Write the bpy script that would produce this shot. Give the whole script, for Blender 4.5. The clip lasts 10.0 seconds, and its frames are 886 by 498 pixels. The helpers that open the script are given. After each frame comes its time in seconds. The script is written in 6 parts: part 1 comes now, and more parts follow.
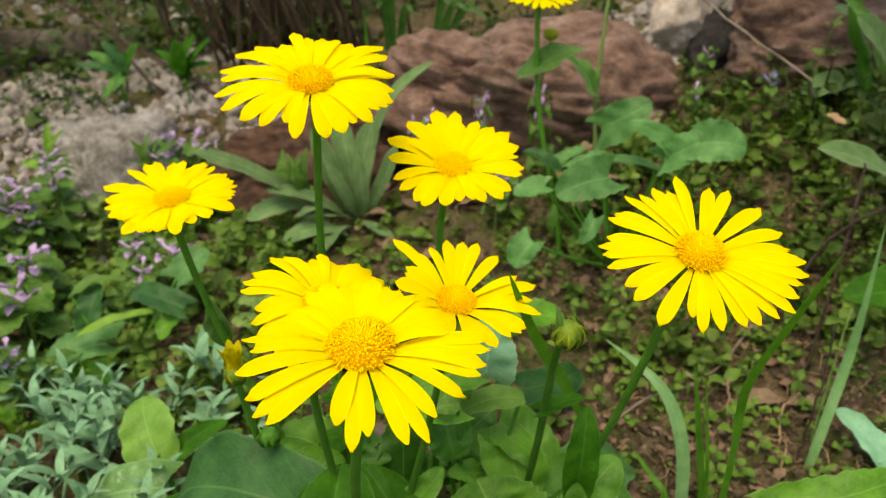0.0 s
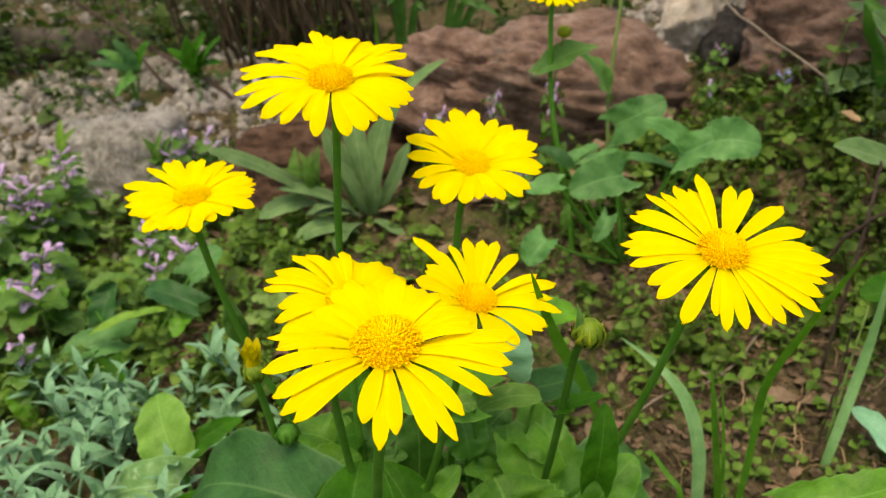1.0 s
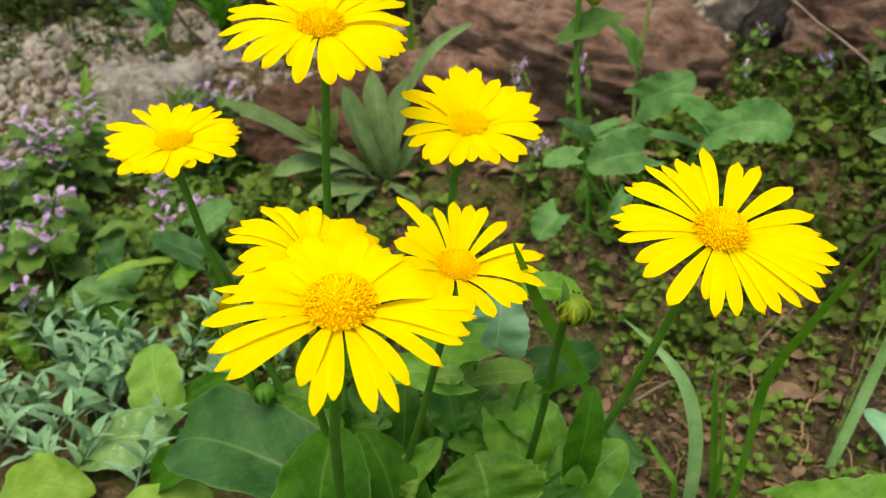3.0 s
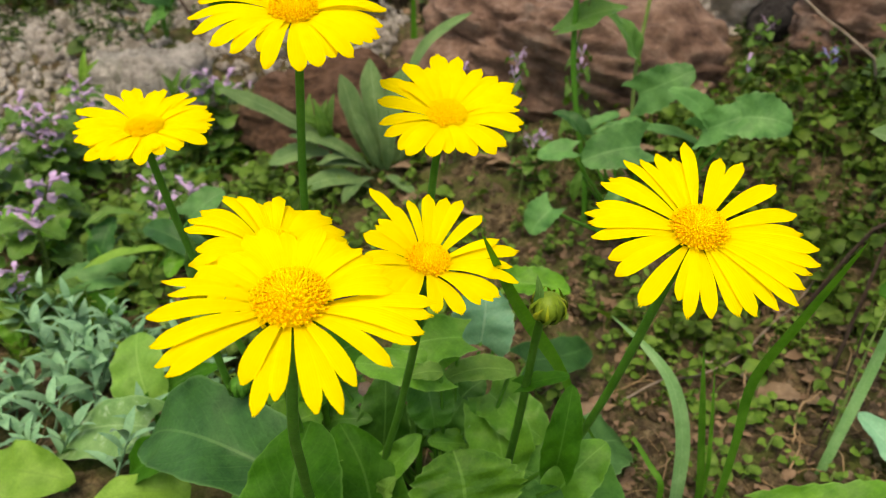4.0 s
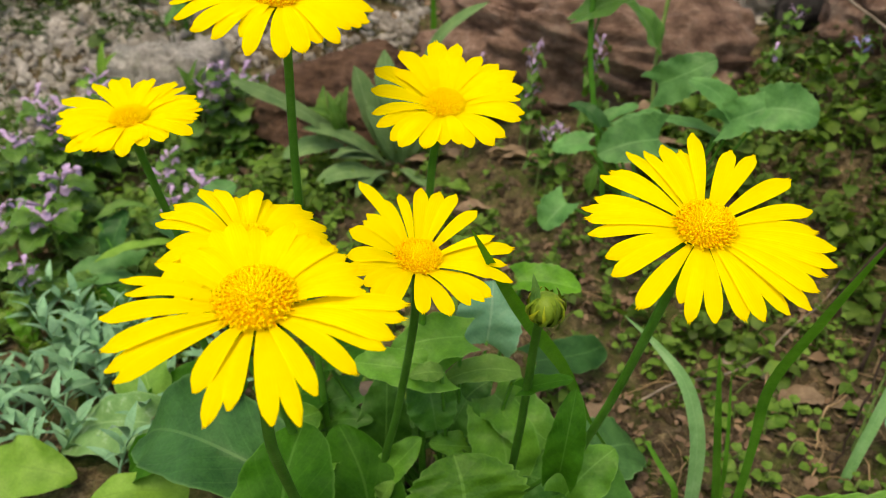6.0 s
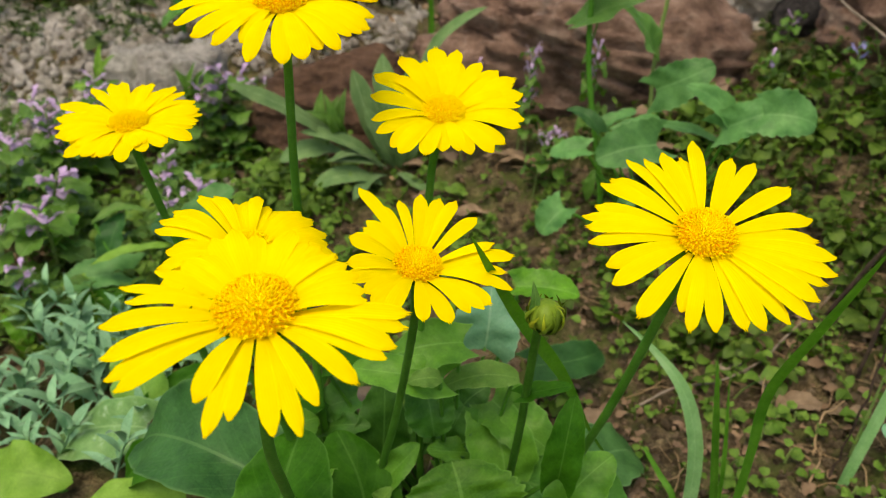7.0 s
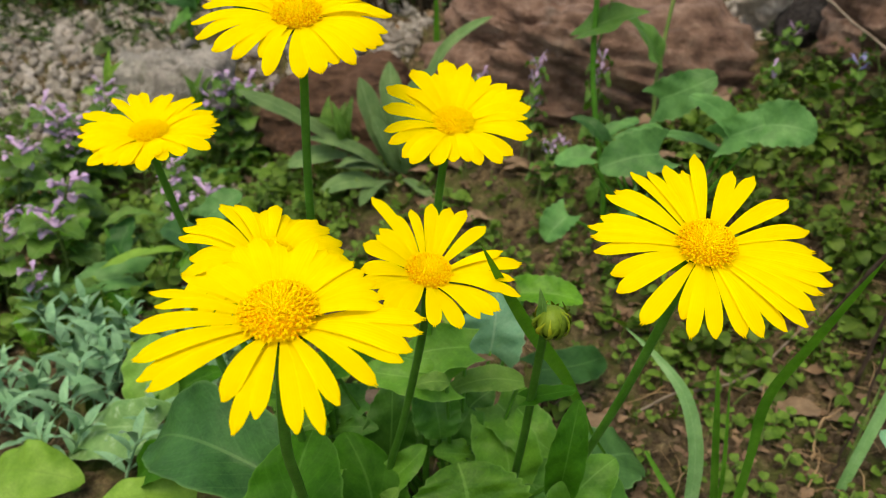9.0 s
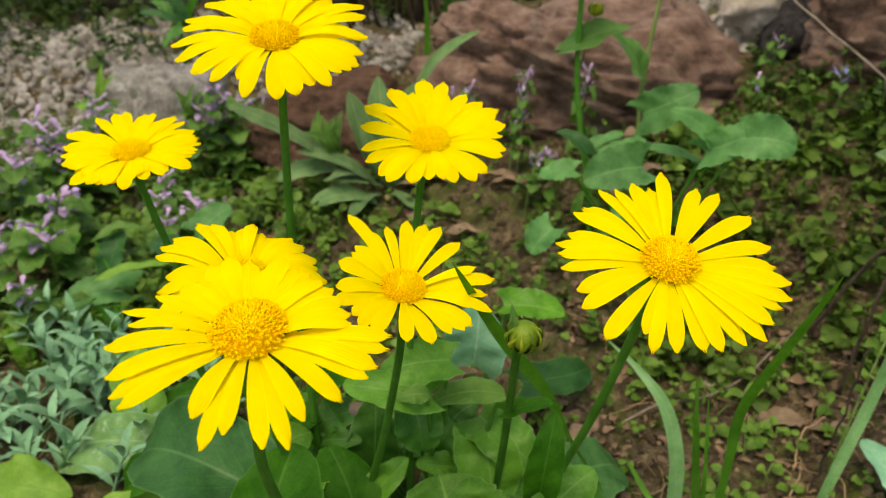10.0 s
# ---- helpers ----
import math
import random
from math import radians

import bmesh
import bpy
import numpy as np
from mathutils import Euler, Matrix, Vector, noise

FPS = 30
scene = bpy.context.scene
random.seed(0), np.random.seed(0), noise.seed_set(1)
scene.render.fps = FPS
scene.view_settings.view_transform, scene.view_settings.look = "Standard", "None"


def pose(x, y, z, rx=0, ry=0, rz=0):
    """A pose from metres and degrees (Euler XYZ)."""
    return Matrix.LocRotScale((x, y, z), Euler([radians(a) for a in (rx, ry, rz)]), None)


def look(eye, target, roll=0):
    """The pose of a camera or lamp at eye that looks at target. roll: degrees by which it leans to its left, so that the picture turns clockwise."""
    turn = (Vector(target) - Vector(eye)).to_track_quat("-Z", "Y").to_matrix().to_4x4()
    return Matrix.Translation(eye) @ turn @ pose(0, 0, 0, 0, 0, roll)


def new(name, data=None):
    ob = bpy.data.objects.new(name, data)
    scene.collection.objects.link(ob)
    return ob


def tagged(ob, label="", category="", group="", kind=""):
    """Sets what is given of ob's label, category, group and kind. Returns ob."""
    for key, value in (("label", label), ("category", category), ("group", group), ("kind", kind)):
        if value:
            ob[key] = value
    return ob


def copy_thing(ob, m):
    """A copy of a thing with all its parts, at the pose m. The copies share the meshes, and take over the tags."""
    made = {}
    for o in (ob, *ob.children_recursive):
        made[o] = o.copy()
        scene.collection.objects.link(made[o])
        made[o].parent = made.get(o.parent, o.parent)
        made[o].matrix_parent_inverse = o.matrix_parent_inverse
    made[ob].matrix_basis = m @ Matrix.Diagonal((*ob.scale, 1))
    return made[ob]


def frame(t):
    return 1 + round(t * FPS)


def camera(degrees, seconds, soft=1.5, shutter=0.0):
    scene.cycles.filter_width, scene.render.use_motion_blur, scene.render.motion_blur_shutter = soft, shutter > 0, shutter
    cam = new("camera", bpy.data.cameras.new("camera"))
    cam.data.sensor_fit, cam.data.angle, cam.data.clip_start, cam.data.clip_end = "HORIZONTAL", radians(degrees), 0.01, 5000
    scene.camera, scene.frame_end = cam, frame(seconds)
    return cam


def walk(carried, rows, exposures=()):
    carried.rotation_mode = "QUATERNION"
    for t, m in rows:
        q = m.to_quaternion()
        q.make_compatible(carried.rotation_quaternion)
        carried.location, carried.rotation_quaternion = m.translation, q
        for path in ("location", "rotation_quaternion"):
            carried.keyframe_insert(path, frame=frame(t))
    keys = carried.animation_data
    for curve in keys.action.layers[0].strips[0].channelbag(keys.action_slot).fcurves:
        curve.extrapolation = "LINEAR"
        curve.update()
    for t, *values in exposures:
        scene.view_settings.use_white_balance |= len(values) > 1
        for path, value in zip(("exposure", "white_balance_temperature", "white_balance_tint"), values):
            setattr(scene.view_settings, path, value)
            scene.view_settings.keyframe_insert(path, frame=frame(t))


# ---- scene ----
cam = camera(60.4, 10.0, 0.95)
cam.data.dof.use_dof, cam.data.dof.focus_distance, cam.data.dof.aperture_fstop = True, 0.225, 22.0
PATH = [
    (0, (0.008, -0.002, 0.334), (-0.011, 1.821, -0.487), 0.8),
    (0.5, (0.007, 0.0, 0.334), (-0.012, 1.82, -0.494), 1.0),
    (1, (0.003, -0.002, 0.334), (-0.034, 1.819, -0.493), 0.6),
    (1.5, (0.002, -0.003, 0.334), (-0.029, 1.823, -0.481), 1.1),
    (2, (0.006, 0.001, 0.332), (-0.037, 1.825, -0.485), 0.9),
    (2.5, (0.01, 0.008, 0.33), (-0.055, 1.826, -0.502), 1.2),
    (2.7, (0.014, 0.009, 0.326), (-0.07, 1.813, -0.534), 2.3),
    (3.8, (0.031, 0.019, 0.324), (-0.109, 1.792, -0.591), 3.6),
    (4, (0.032, 0.02, 0.323), (-0.101, 1.793, -0.592), 3.9),
    (4.5, (0.039, 0.023, 0.321), (-0.112, 1.793, -0.597), 3.6),
    (5, (0.042, 0.031, 0.318), (-0.121, 1.797, -0.607), 3.6),
    (5.5, (0.045, 0.034, 0.317), (-0.149, 1.792, -0.615), 3.3),
    (5.7, (0.044, 0.034, 0.318), (-0.158, 1.792, -0.615), 3.1),
    (6.8, (0.041, 0.035, 0.318), (-0.153, 1.794, -0.614), 3.5),
    (7, (0.041, 0.035, 0.319), (-0.151, 1.797, -0.607), 3.5),
    (7.5, (0.039, 0.033, 0.319), (-0.155, 1.798, -0.601), 3.6),
    (8, (0.041, 0.033, 0.32), (-0.153, 1.797, -0.602), 3.7),
    (8.5, (0.039, 0.031, 0.322), (-0.159, 1.795, -0.598), 3.5),
    (9, (0.039, 0.027, 0.324), (-0.159, 1.794, -0.592), 3.8),
    (9.5, (0.043, 0.025, 0.328), (-0.156, 1.8, -0.572), 3.6),
    (10, (0.047, 0.024, 0.329), (-0.146, 1.803, -0.563), 3.6),
]
walk(cam, [(t, look(eye, target, roll)) for t, eye, target, roll in PATH], [(0, 0.75, 8600, 14.5), (2.5, 0.75, 8600, 14.5), (4.5, 0.77, 8600, 15), (7, 0.65, 8300, 13), (8, 0.65, 8300, 13), (9.5, 0.61, 8300, 13), (10, 0.61, 8300, 13)])

# ---- light: bright, thinly veiled sky over a garden bed ----
world = bpy.data.worlds.new("sky")
scene.world = world
world.use_nodes = True
wn = world.node_tree.nodes
sky = wn.new("ShaderNodeTexSky")
sky.sky_type, sky.sun_disc = "NISHITA", False
sky.sun_elevation, sky.sun_rotation = radians(67), radians(205)
sky.dust_density, sky.ozone_density = 3.0, 1.0
wn["Background"].inputs["Strength"].default_value = 0.16
world.node_tree.links.new(sky.outputs["Color"], wn["Background"].inputs["Color"])
sun_data = bpy.data.lights.new("sun", "SUN")
sun_data.energy, sun_data.angle, sun_data.color = 1.35, radians(35), (1.0, 0.94, 0.84)
sun = new("sun", sun_data)
sun.matrix_world = look((-0.45, -0.55, 2.6), (0, 0.4, 0))


# ---- materials ----
def base_material(name):
    m = bpy.data.materials.new(name)
    m.use_nodes = True
    nt = m.node_tree
    return m, nt, nt.nodes["Principled BSDF"], nt.nodes["Material Output"]


def node(nt, kind, **values):
    n = nt.nodes.new(kind)
    for key, value in values.items():
        n.inputs[key].default_value = value
    return n


def ramp(nt, source, stops):
    r = nt.nodes.new("ShaderNodeValToRGB")
    while len(r.color_ramp.elements) < len(stops):
        r.color_ramp.elements.new(0.5)
    for e, (p, c) in zip(r.color_ramp.elements, stops):
        e.position, e.color = p, (*c, 1)
    nt.links.new(source, r.inputs["Fac"])
    return r


def math_node(nt, op, a, b=None):
    n = nt.nodes.new("ShaderNodeMath")
    n.operation = op
    for i, s in enumerate((a, b)):
        if s is None:
            continue
        if isinstance(s, (int, float)):
            n.inputs[i].default_value = s
        else:
            nt.links.new(s, n.inputs[i])
    return n.outputs[0]


def mix_colour(nt, fac, a, b, mode="MIX"):
    n = nt.nodes.new("ShaderNodeMix")
    n.data_type, n.blend_type = "RGBA", mode
    for i, s in ((0, fac), (6, a), (7, b)):
        if isinstance(s, (int, float)):
            n.inputs[i].default_value = s
        elif isinstance(s, tuple):
            n.inputs[i].default_value = (*s, 1)
        else:
            nt.links.new(s, n.inputs[i])
    return n.outputs[2]


def object_coords(nt, scale=(1, 1, 1)):
    tc = nt.nodes.new("ShaderNodeTexCoord")
    mp = node(nt, "ShaderNodeMapping", Scale=scale)
    nt.links.new(tc.outputs["Object"], mp.inputs["Vector"])
    return mp.outputs["Vector"]


def noise_tex(nt, vec, scale, detail=4.0, rough=0.55):
    n = node(nt, "ShaderNodeTexNoise", Scale=scale, Detail=detail, Roughness=rough)
    nt.links.new(vec, n.inputs["Vector"])
    return n.outputs["Fac"]


def bump(nt, height, bsdf, strength, distance):
    b = node(nt, "ShaderNodeBump", Strength=strength, Distance=distance)
    nt.links.new(height, b.inputs["Height"])
    nt.links.new(b.outputs["Normal"], bsdf.inputs["Normal"])
    return b


def thin_shader(nt, bsdf, out, colour, amount, tint):
    """Let light pass through a thin blade."""
    tr = nt.nodes.new("ShaderNodeBsdfTranslucent")
    nt.links.new(mix_colour(nt, 1.0, colour, tint, "MULTIPLY"), tr.inputs["Color"])
    mx = nt.nodes.new("ShaderNodeMixShader")
    mx.inputs[0].default_value = amount
    nt.links.new(bsdf.outputs[0], mx.inputs[1])
    nt.links.new(tr.outputs[0], mx.inputs[2])
    nt.links.new(mx.outputs[0], out.inputs["Surface"])


def leaf_material(name, dark, light, vein, rough=0.45, vein_fac=0.5, side_veins=7.0, island=False, fuzz=0.0, thin=0.34, blotch=None, fine=900.0, relief=0.2, gloss=0.2):
    m, nt, bsdf, out = base_material(name)
    vec = object_coords(nt)
    grain = noise_tex(nt, vec, fine, 3.0)
    col = ramp(nt, noise_tex(nt, vec, 60.0, 6.0, 0.65), ((0.32, dark), (0.68, light))).outputs[0]
    info = nt.nodes.new("ShaderNodeNewGeometry" if island else "ShaderNodeObjectInfo")
    rnd = info.outputs["Random Per Island" if island else "Random"]
    shade = math_node(nt, "ADD", math_node(nt, "MULTIPLY", rnd, 0.95 if island else 0.55), 0.42 if island else 0.7)
    col = mix_colour(nt, 1.0, col, ramp(nt, shade, ((0.0, (0, 0, 0)), (1.0, (1, 1, 1)))).outputs[0], "MULTIPLY")
    col = mix_colour(nt, 0.35, col, ramp(nt, grain, ((0.3, (0.45, 0.45, 0.45)), (0.7, (1, 1, 1)))).outputs[0], "MULTIPLY")
    if blotch:
        col = mix_colour(nt, ramp(nt, noise_tex(nt, vec, 120.0, 5.0, 0.7), ((0.55, (0, 0, 0)), (0.72, (0.8, 0.8, 0.8)))).outputs[0], col, blotch)
    height = grain
    if vein_fac:
        uv = nt.nodes.new("ShaderNodeUVMap")
        sep = nt.nodes.new("ShaderNodeSeparateXYZ")
        nt.links.new(uv.outputs[0], sep.inputs[0])
        across = math_node(nt, "ABSOLUTE", math_node(nt, "SUBTRACT", sep.outputs[0], 0.5))
        mid = math_node(nt, "LESS_THAN", across, 0.016)
        rib = math_node(nt, "FRACT", math_node(nt, "MULTIPLY", math_node(nt, "SUBTRACT", sep.outputs[1], math_node(nt, "MULTIPLY", across, 0.9)), side_veins))
        side = math_node(nt, "LESS_THAN", math_node(nt, "ABSOLUTE", math_node(nt, "SUBTRACT", rib, 0.5)), 0.045)
        veins = math_node(nt, "MAXIMUM", mid, math_node(nt, "MULTIPLY", side, 0.25))
        col = mix_colour(nt, math_node(nt, "MULTIPLY", veins, vein_fac), col, vein)
        # pale margin: light caught by the thin edge, painted into the colour
        rim = ramp(nt, across, ((0.470, (0, 0, 0)), (0.495, (1, 1, 1)))).outputs[0]
        col = mix_colour(nt, math_node(nt, "MULTIPLY", rim, 0.45), col, vein)
        quilt = math_node(nt, "MULTIPLY", math_node(nt, "ABSOLUTE", math_node(nt, "SUBTRACT", rib, 0.5)), 1.6)
        height = math_node(nt, "ADD", math_node(nt, "MULTIPLY", grain, 0.5), math_node(nt, "MULTIPLY", quilt, 0.5))
    nt.links.new(col, bsdf.inputs["Base Color"])
    bsdf.inputs["Roughness"].default_value = rough
    bsdf.inputs["Specular IOR Level"].default_value = gloss
    if fuzz:
        bsdf.inputs["Sheen Weight"].default_value = fuzz
        bsdf.inputs["Sheen Roughness"].default_value = 0.4
    cells = node(nt, "ShaderNodeTexVoronoi", Scale=260.0)
    cells.feature = "DISTANCE_TO_EDGE"
    nt.links.new(vec, cells.inputs["Vector"])
    net = math_node(nt, "MINIMUM", math_node(nt, "MULTIPLY", cells.outputs["Distance"], 4.0), 1.0)
    puff = noise_tex(nt, vec, 95.0, 4.0, 0.6)
    height = math_node(nt, "ADD", math_node(nt, "ADD", height, math_node(nt, "MULTIPLY", net, 0.7)), math_node(nt, "MULTIPLY", puff, 2.2))
    bump(nt, height, bsdf, relief, 0.0016)
    thin_shader(nt, bsdf, out, col, thin, (0.9, 1.0, 0.35))
    return m


M = {
    "heart": leaf_material("doronicum_green", (0.016, 0.090, 0.022), (0.048, 0.185, 0.046), (0.13, 0.30, 0.10), 0.48, 0.35, gloss=0.24, relief=0.14),
    "kidney": leaf_material("grey_green_kidney_leaf", (0.052, 0.205, 0.050), (0.138, 0.390, 0.112), (0.22, 0.46, 0.18), 0.5, 0.35, gloss=0.25, relief=0.1),
    "dark": leaf_material("deep_green", (0.014, 0.098, 0.004), (0.042, 0.195, 0.012), (0.10, 0.27, 0.05), 0.55, 0.35, gloss=0.1, relief=0.08),
    "toothed": leaf_material("mid_green", (0.044, 0.205, 0.010), (0.150, 0.440, 0.034), (0.22, 0.50, 0.10), 0.45, 0.35, gloss=0.3, relief=0.16),
    "smooth": leaf_material("smooth_mid_green", (0.064, 0.245, 0.018), (0.155, 0.435, 0.050), (0.22, 0.50, 0.12), 0.45, 0.35, gloss=0.3, relief=0.07),
    "mid": leaf_material("smooth_deep_green", (0.034, 0.165, 0.020), (0.095, 0.310, 0.048), (0.17, 0.40, 0.11), 0.47, 0.35, gloss=0.25, relief=0.07),
    "pale": leaf_material("mildewed_green", (0.12, 0.31, 0.09), (0.24, 0.48, 0.18), (0.30, 0.52, 0.25), 0.5, gloss=0.25, relief=0.1, blotch=(0.48, 0.66, 0.50)),
    # pale mint green; on the clump's leaf it stands for reflected sky
    "frost": leaf_material("mint_green_with_sky_sheen", (0.15, 0.46, 0.26), (0.28, 0.64, 0.40), (0.34, 0.58, 0.40), 0.5, gloss=0.25, relief=0.1),
    "yellow": leaf_material("yellow_green", (0.115, 0.29, 0.026), (0.235, 0.46, 0.075), (0.13, 0.28, 0.035), 0.5, 0.5, gloss=0.2, relief=0.1),
    "lance": leaf_material("fresh_green", (0.055, 0.17, 0.022), (0.13, 0.28, 0.05), (0.2, 0.38, 0.14), 0.42),
    "weed_soft": leaf_material("soft_pale_green", (0.13, 0.27, 0.055), (0.27, 0.43, 0.13), (0.3, 0.46, 0.2), 0.55, 0.3, gloss=0.2),
    "stemleaf": leaf_material("stem_leaf_green", (0.07, 0.22, 0.04), (0.13, 0.31, 0.07), (0.2, 0.38, 0.14), 0.42),
    "wool": leaf_material("woolly_grey_green", (0.072, 0.172, 0.055), (0.150, 0.275, 0.100), (0.24, 0.36, 0.19), 0.8, 0.45, 4.0, fuzz=0.12, thin=0.16, relief=0.06),
    "silver": leaf_material("silver_green", (0.11, 0.30, 0.15), (0.25, 0.50, 0.29), (0.4, 0.52, 0.42), 0.7, 0.0, island=False, fuzz=0.1, thin=0.12),
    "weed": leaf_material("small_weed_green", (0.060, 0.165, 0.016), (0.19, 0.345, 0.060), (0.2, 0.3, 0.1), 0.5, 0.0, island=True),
    # darker copy of the weed green, with the slope's shade put into the colour
    "weed_shade": leaf_material("shade_darkened_weed_green", (0.036, 0.100, 0.011), (0.140, 0.245, 0.038), (0.2, 0.3, 0.1), 0.5, 0.0, island=True),
    # weed green darkened further: the deep shade at the back is in the colour
    "weed_deep_shade": leaf_material("undergrowth_shade_green", (0.024, 0.066, 0.010), (0.090, 0.165, 0.032), (0.2, 0.3, 0.1), 0.5, 0.0, island=True),
    "fresh": leaf_material("light_fresh_green", (0.105, 0.29, 0.035), (0.21, 0.46, 0.085), (0.26, 0.50, 0.13), 0.5, 0.4, gloss=0.25, relief=0.12),
    "blade": leaf_material("grass_green", (0.05, 0.21, 0.015), (0.105, 0.33, 0.032), (0.1, 0.3, 0.05), 0.4, 0.35, 0.001, relief=0.05),
    "blade_deep": leaf_material("deep_strap_green", (0.020, 0.085, 0.012), (0.055, 0.165, 0.030), (0.1, 0.25, 0.05), 0.45, 0.3, 0.001, relief=0.05),
    "blade_pale": leaf_material("blue_grass_green", (0.14, 0.37, 0.12), (0.26, 0.54, 0.23), (0.30, 0.55, 0.28), 0.36, 0.35, 0.001, relief=0.05),
    "bud": leaf_material("bud_green", (0.055, 0.14, 0.008), (0.19, 0.31, 0.028), (0, 0, 0), 0.5, 0.0, thin=0.1, relief=0.1),
    "stem": leaf_material("stem_green", (0.040, 0.18, 0.014), (0.082, 0.28, 0.034), (0, 0, 0), 0.5, 0.0, thin=0.05, relief=0.06),
    "stem_pale": leaf_material("pale_stem_green", (0.12, 0.22, 0.05), (0.2, 0.3, 0.09), (0, 0, 0), 0.5, 0.0, thin=0.05),
    "bud_petal": leaf_material("half_open_petal_yellow_green", (0.34, 0.36, 0.008), (0.66, 0.57, 0.010), (0, 0, 0), 0.6, 0.0, relief=0.06),
    "bud_young": leaf_material("young_bud_yellow_green", (0.16, 0.27, 0.012), (0.34, 0.42, 0.03), (0, 0, 0), 0.5, 0.0, thin=0.1, relief=0.1),
    "lilac": leaf_material("lilac_blossom", (0.50, 0.34, 0.68), (0.74, 0.58, 0.88), (0, 0, 0), 0.6, 0.0),
    "violet": leaf_material("violet_blue_blossom", (0.25, 0.25, 0.65), (0.4, 0.4, 0.8), (0, 0, 0), 0.6, 0.0),
    "twig": leaf_material("grey_brown_twig", (0.20, 0.165, 0.125), (0.36, 0.31, 0.25), (0, 0, 0), 0.8, 0.0, thin=0.02),
    "dry": leaf_material("dry_leaf_brown", (0.13, 0.092, 0.054), (0.30, 0.225, 0.148), (0.2, 0.13, 0.08), 0.7, 0.3, island=True, thin=0.08),
    "straw": leaf_material("dry_straw", (0.24, 0.16, 0.08), (0.42, 0.31, 0.18), (0, 0, 0), 0.75, 0.0, island=True, thin=0.05),
}


def petal_material():
    m, nt, bsdf, out = base_material("petal_yellow")
    uv = nt.nodes.new("ShaderNodeUVMap")
    sep = nt.nodes.new("ShaderNodeSeparateXYZ")
    nt.links.new(uv.outputs[0], sep.inputs[0])
    along = ramp(nt, sep.outputs[1], ((0.0, (0.93, 0.77, 0.0)), (0.35, (0.95, 0.80, 0.0)), (0.9, (0.95, 0.79, 0.0)), (1.0, (0.94, 0.73, 0.0)))).outputs[0]
    vec = object_coords(nt)
    patch = noise_tex(nt, vec, 160.0, 3.0)
    col = mix_colour(nt, 0.5, along, ramp(nt, patch, ((0.3, (0.95, 0.92, 0.9)), (0.65, (1, 1, 1)))).outputs[0], "MULTIPLY")
    stripe = math_node(nt, "SINE", math_node(nt, "MULTIPLY", sep.outputs[0], 44.0))
    col = mix_colour(nt, 0.10, col, ramp(nt, stripe, ((0.0, (0.88, 0.78, 0.6)), (1.0, (1, 1, 1)))).outputs[0], "MULTIPLY")
    nt.links.new(col, bsdf.inputs["Base Color"])
    bsdf.inputs["Roughness"].default_value = 0.7
    bsdf.inputs["Specular IOR Level"].default_value = 0.06
    bump(nt, stripe, bsdf, 0.15, 0.0003)
    thin_shader(nt, bsdf, out, col, 0.42, (1.0, 0.98, 0.6))
    return m


def disc_material(name, low, mid, high):
    """Tubular florets: orange tubes that pale to yellow at their open tips."""
    m, nt, bsdf, out = base_material(name)
    geo = nt.nodes.new("ShaderNodeNewGeometry")
    uv = nt.nodes.new("ShaderNodeUVMap")
    sep = nt.nodes.new("ShaderNodeSeparateXYZ")
    nt.links.new(uv.outputs[0], sep.inputs[0])
    tip = ramp(nt, geo.outputs["Random Per Island"], ((0.0, mid), (1.0, high))).outputs[0]
    rise = ramp(nt, sep.outputs[1], ((0.2, (0, 0, 0)), (0.8, (1, 1, 1)))).outputs[0]
    col = mix_colour(nt, rise, low, tip)
    # washed-out light on the dome's top, painted as yellow towards its centre
    col = mix_colour(nt, ramp(nt, sep.outputs[0], ((0.36, (1, 1, 1)), (0.74, (0, 0, 0)))).outputs[0], col, high)
    nt.links.new(col, bsdf.inputs["Base Color"])
    bsdf.inputs["Roughness"].default_value = 0.7
    bsdf.inputs["Specular IOR Level"].default_value = 0.1
    thin_shader(nt, bsdf, out, col, 0.2, (1.0, 0.9, 0.5))
    return m


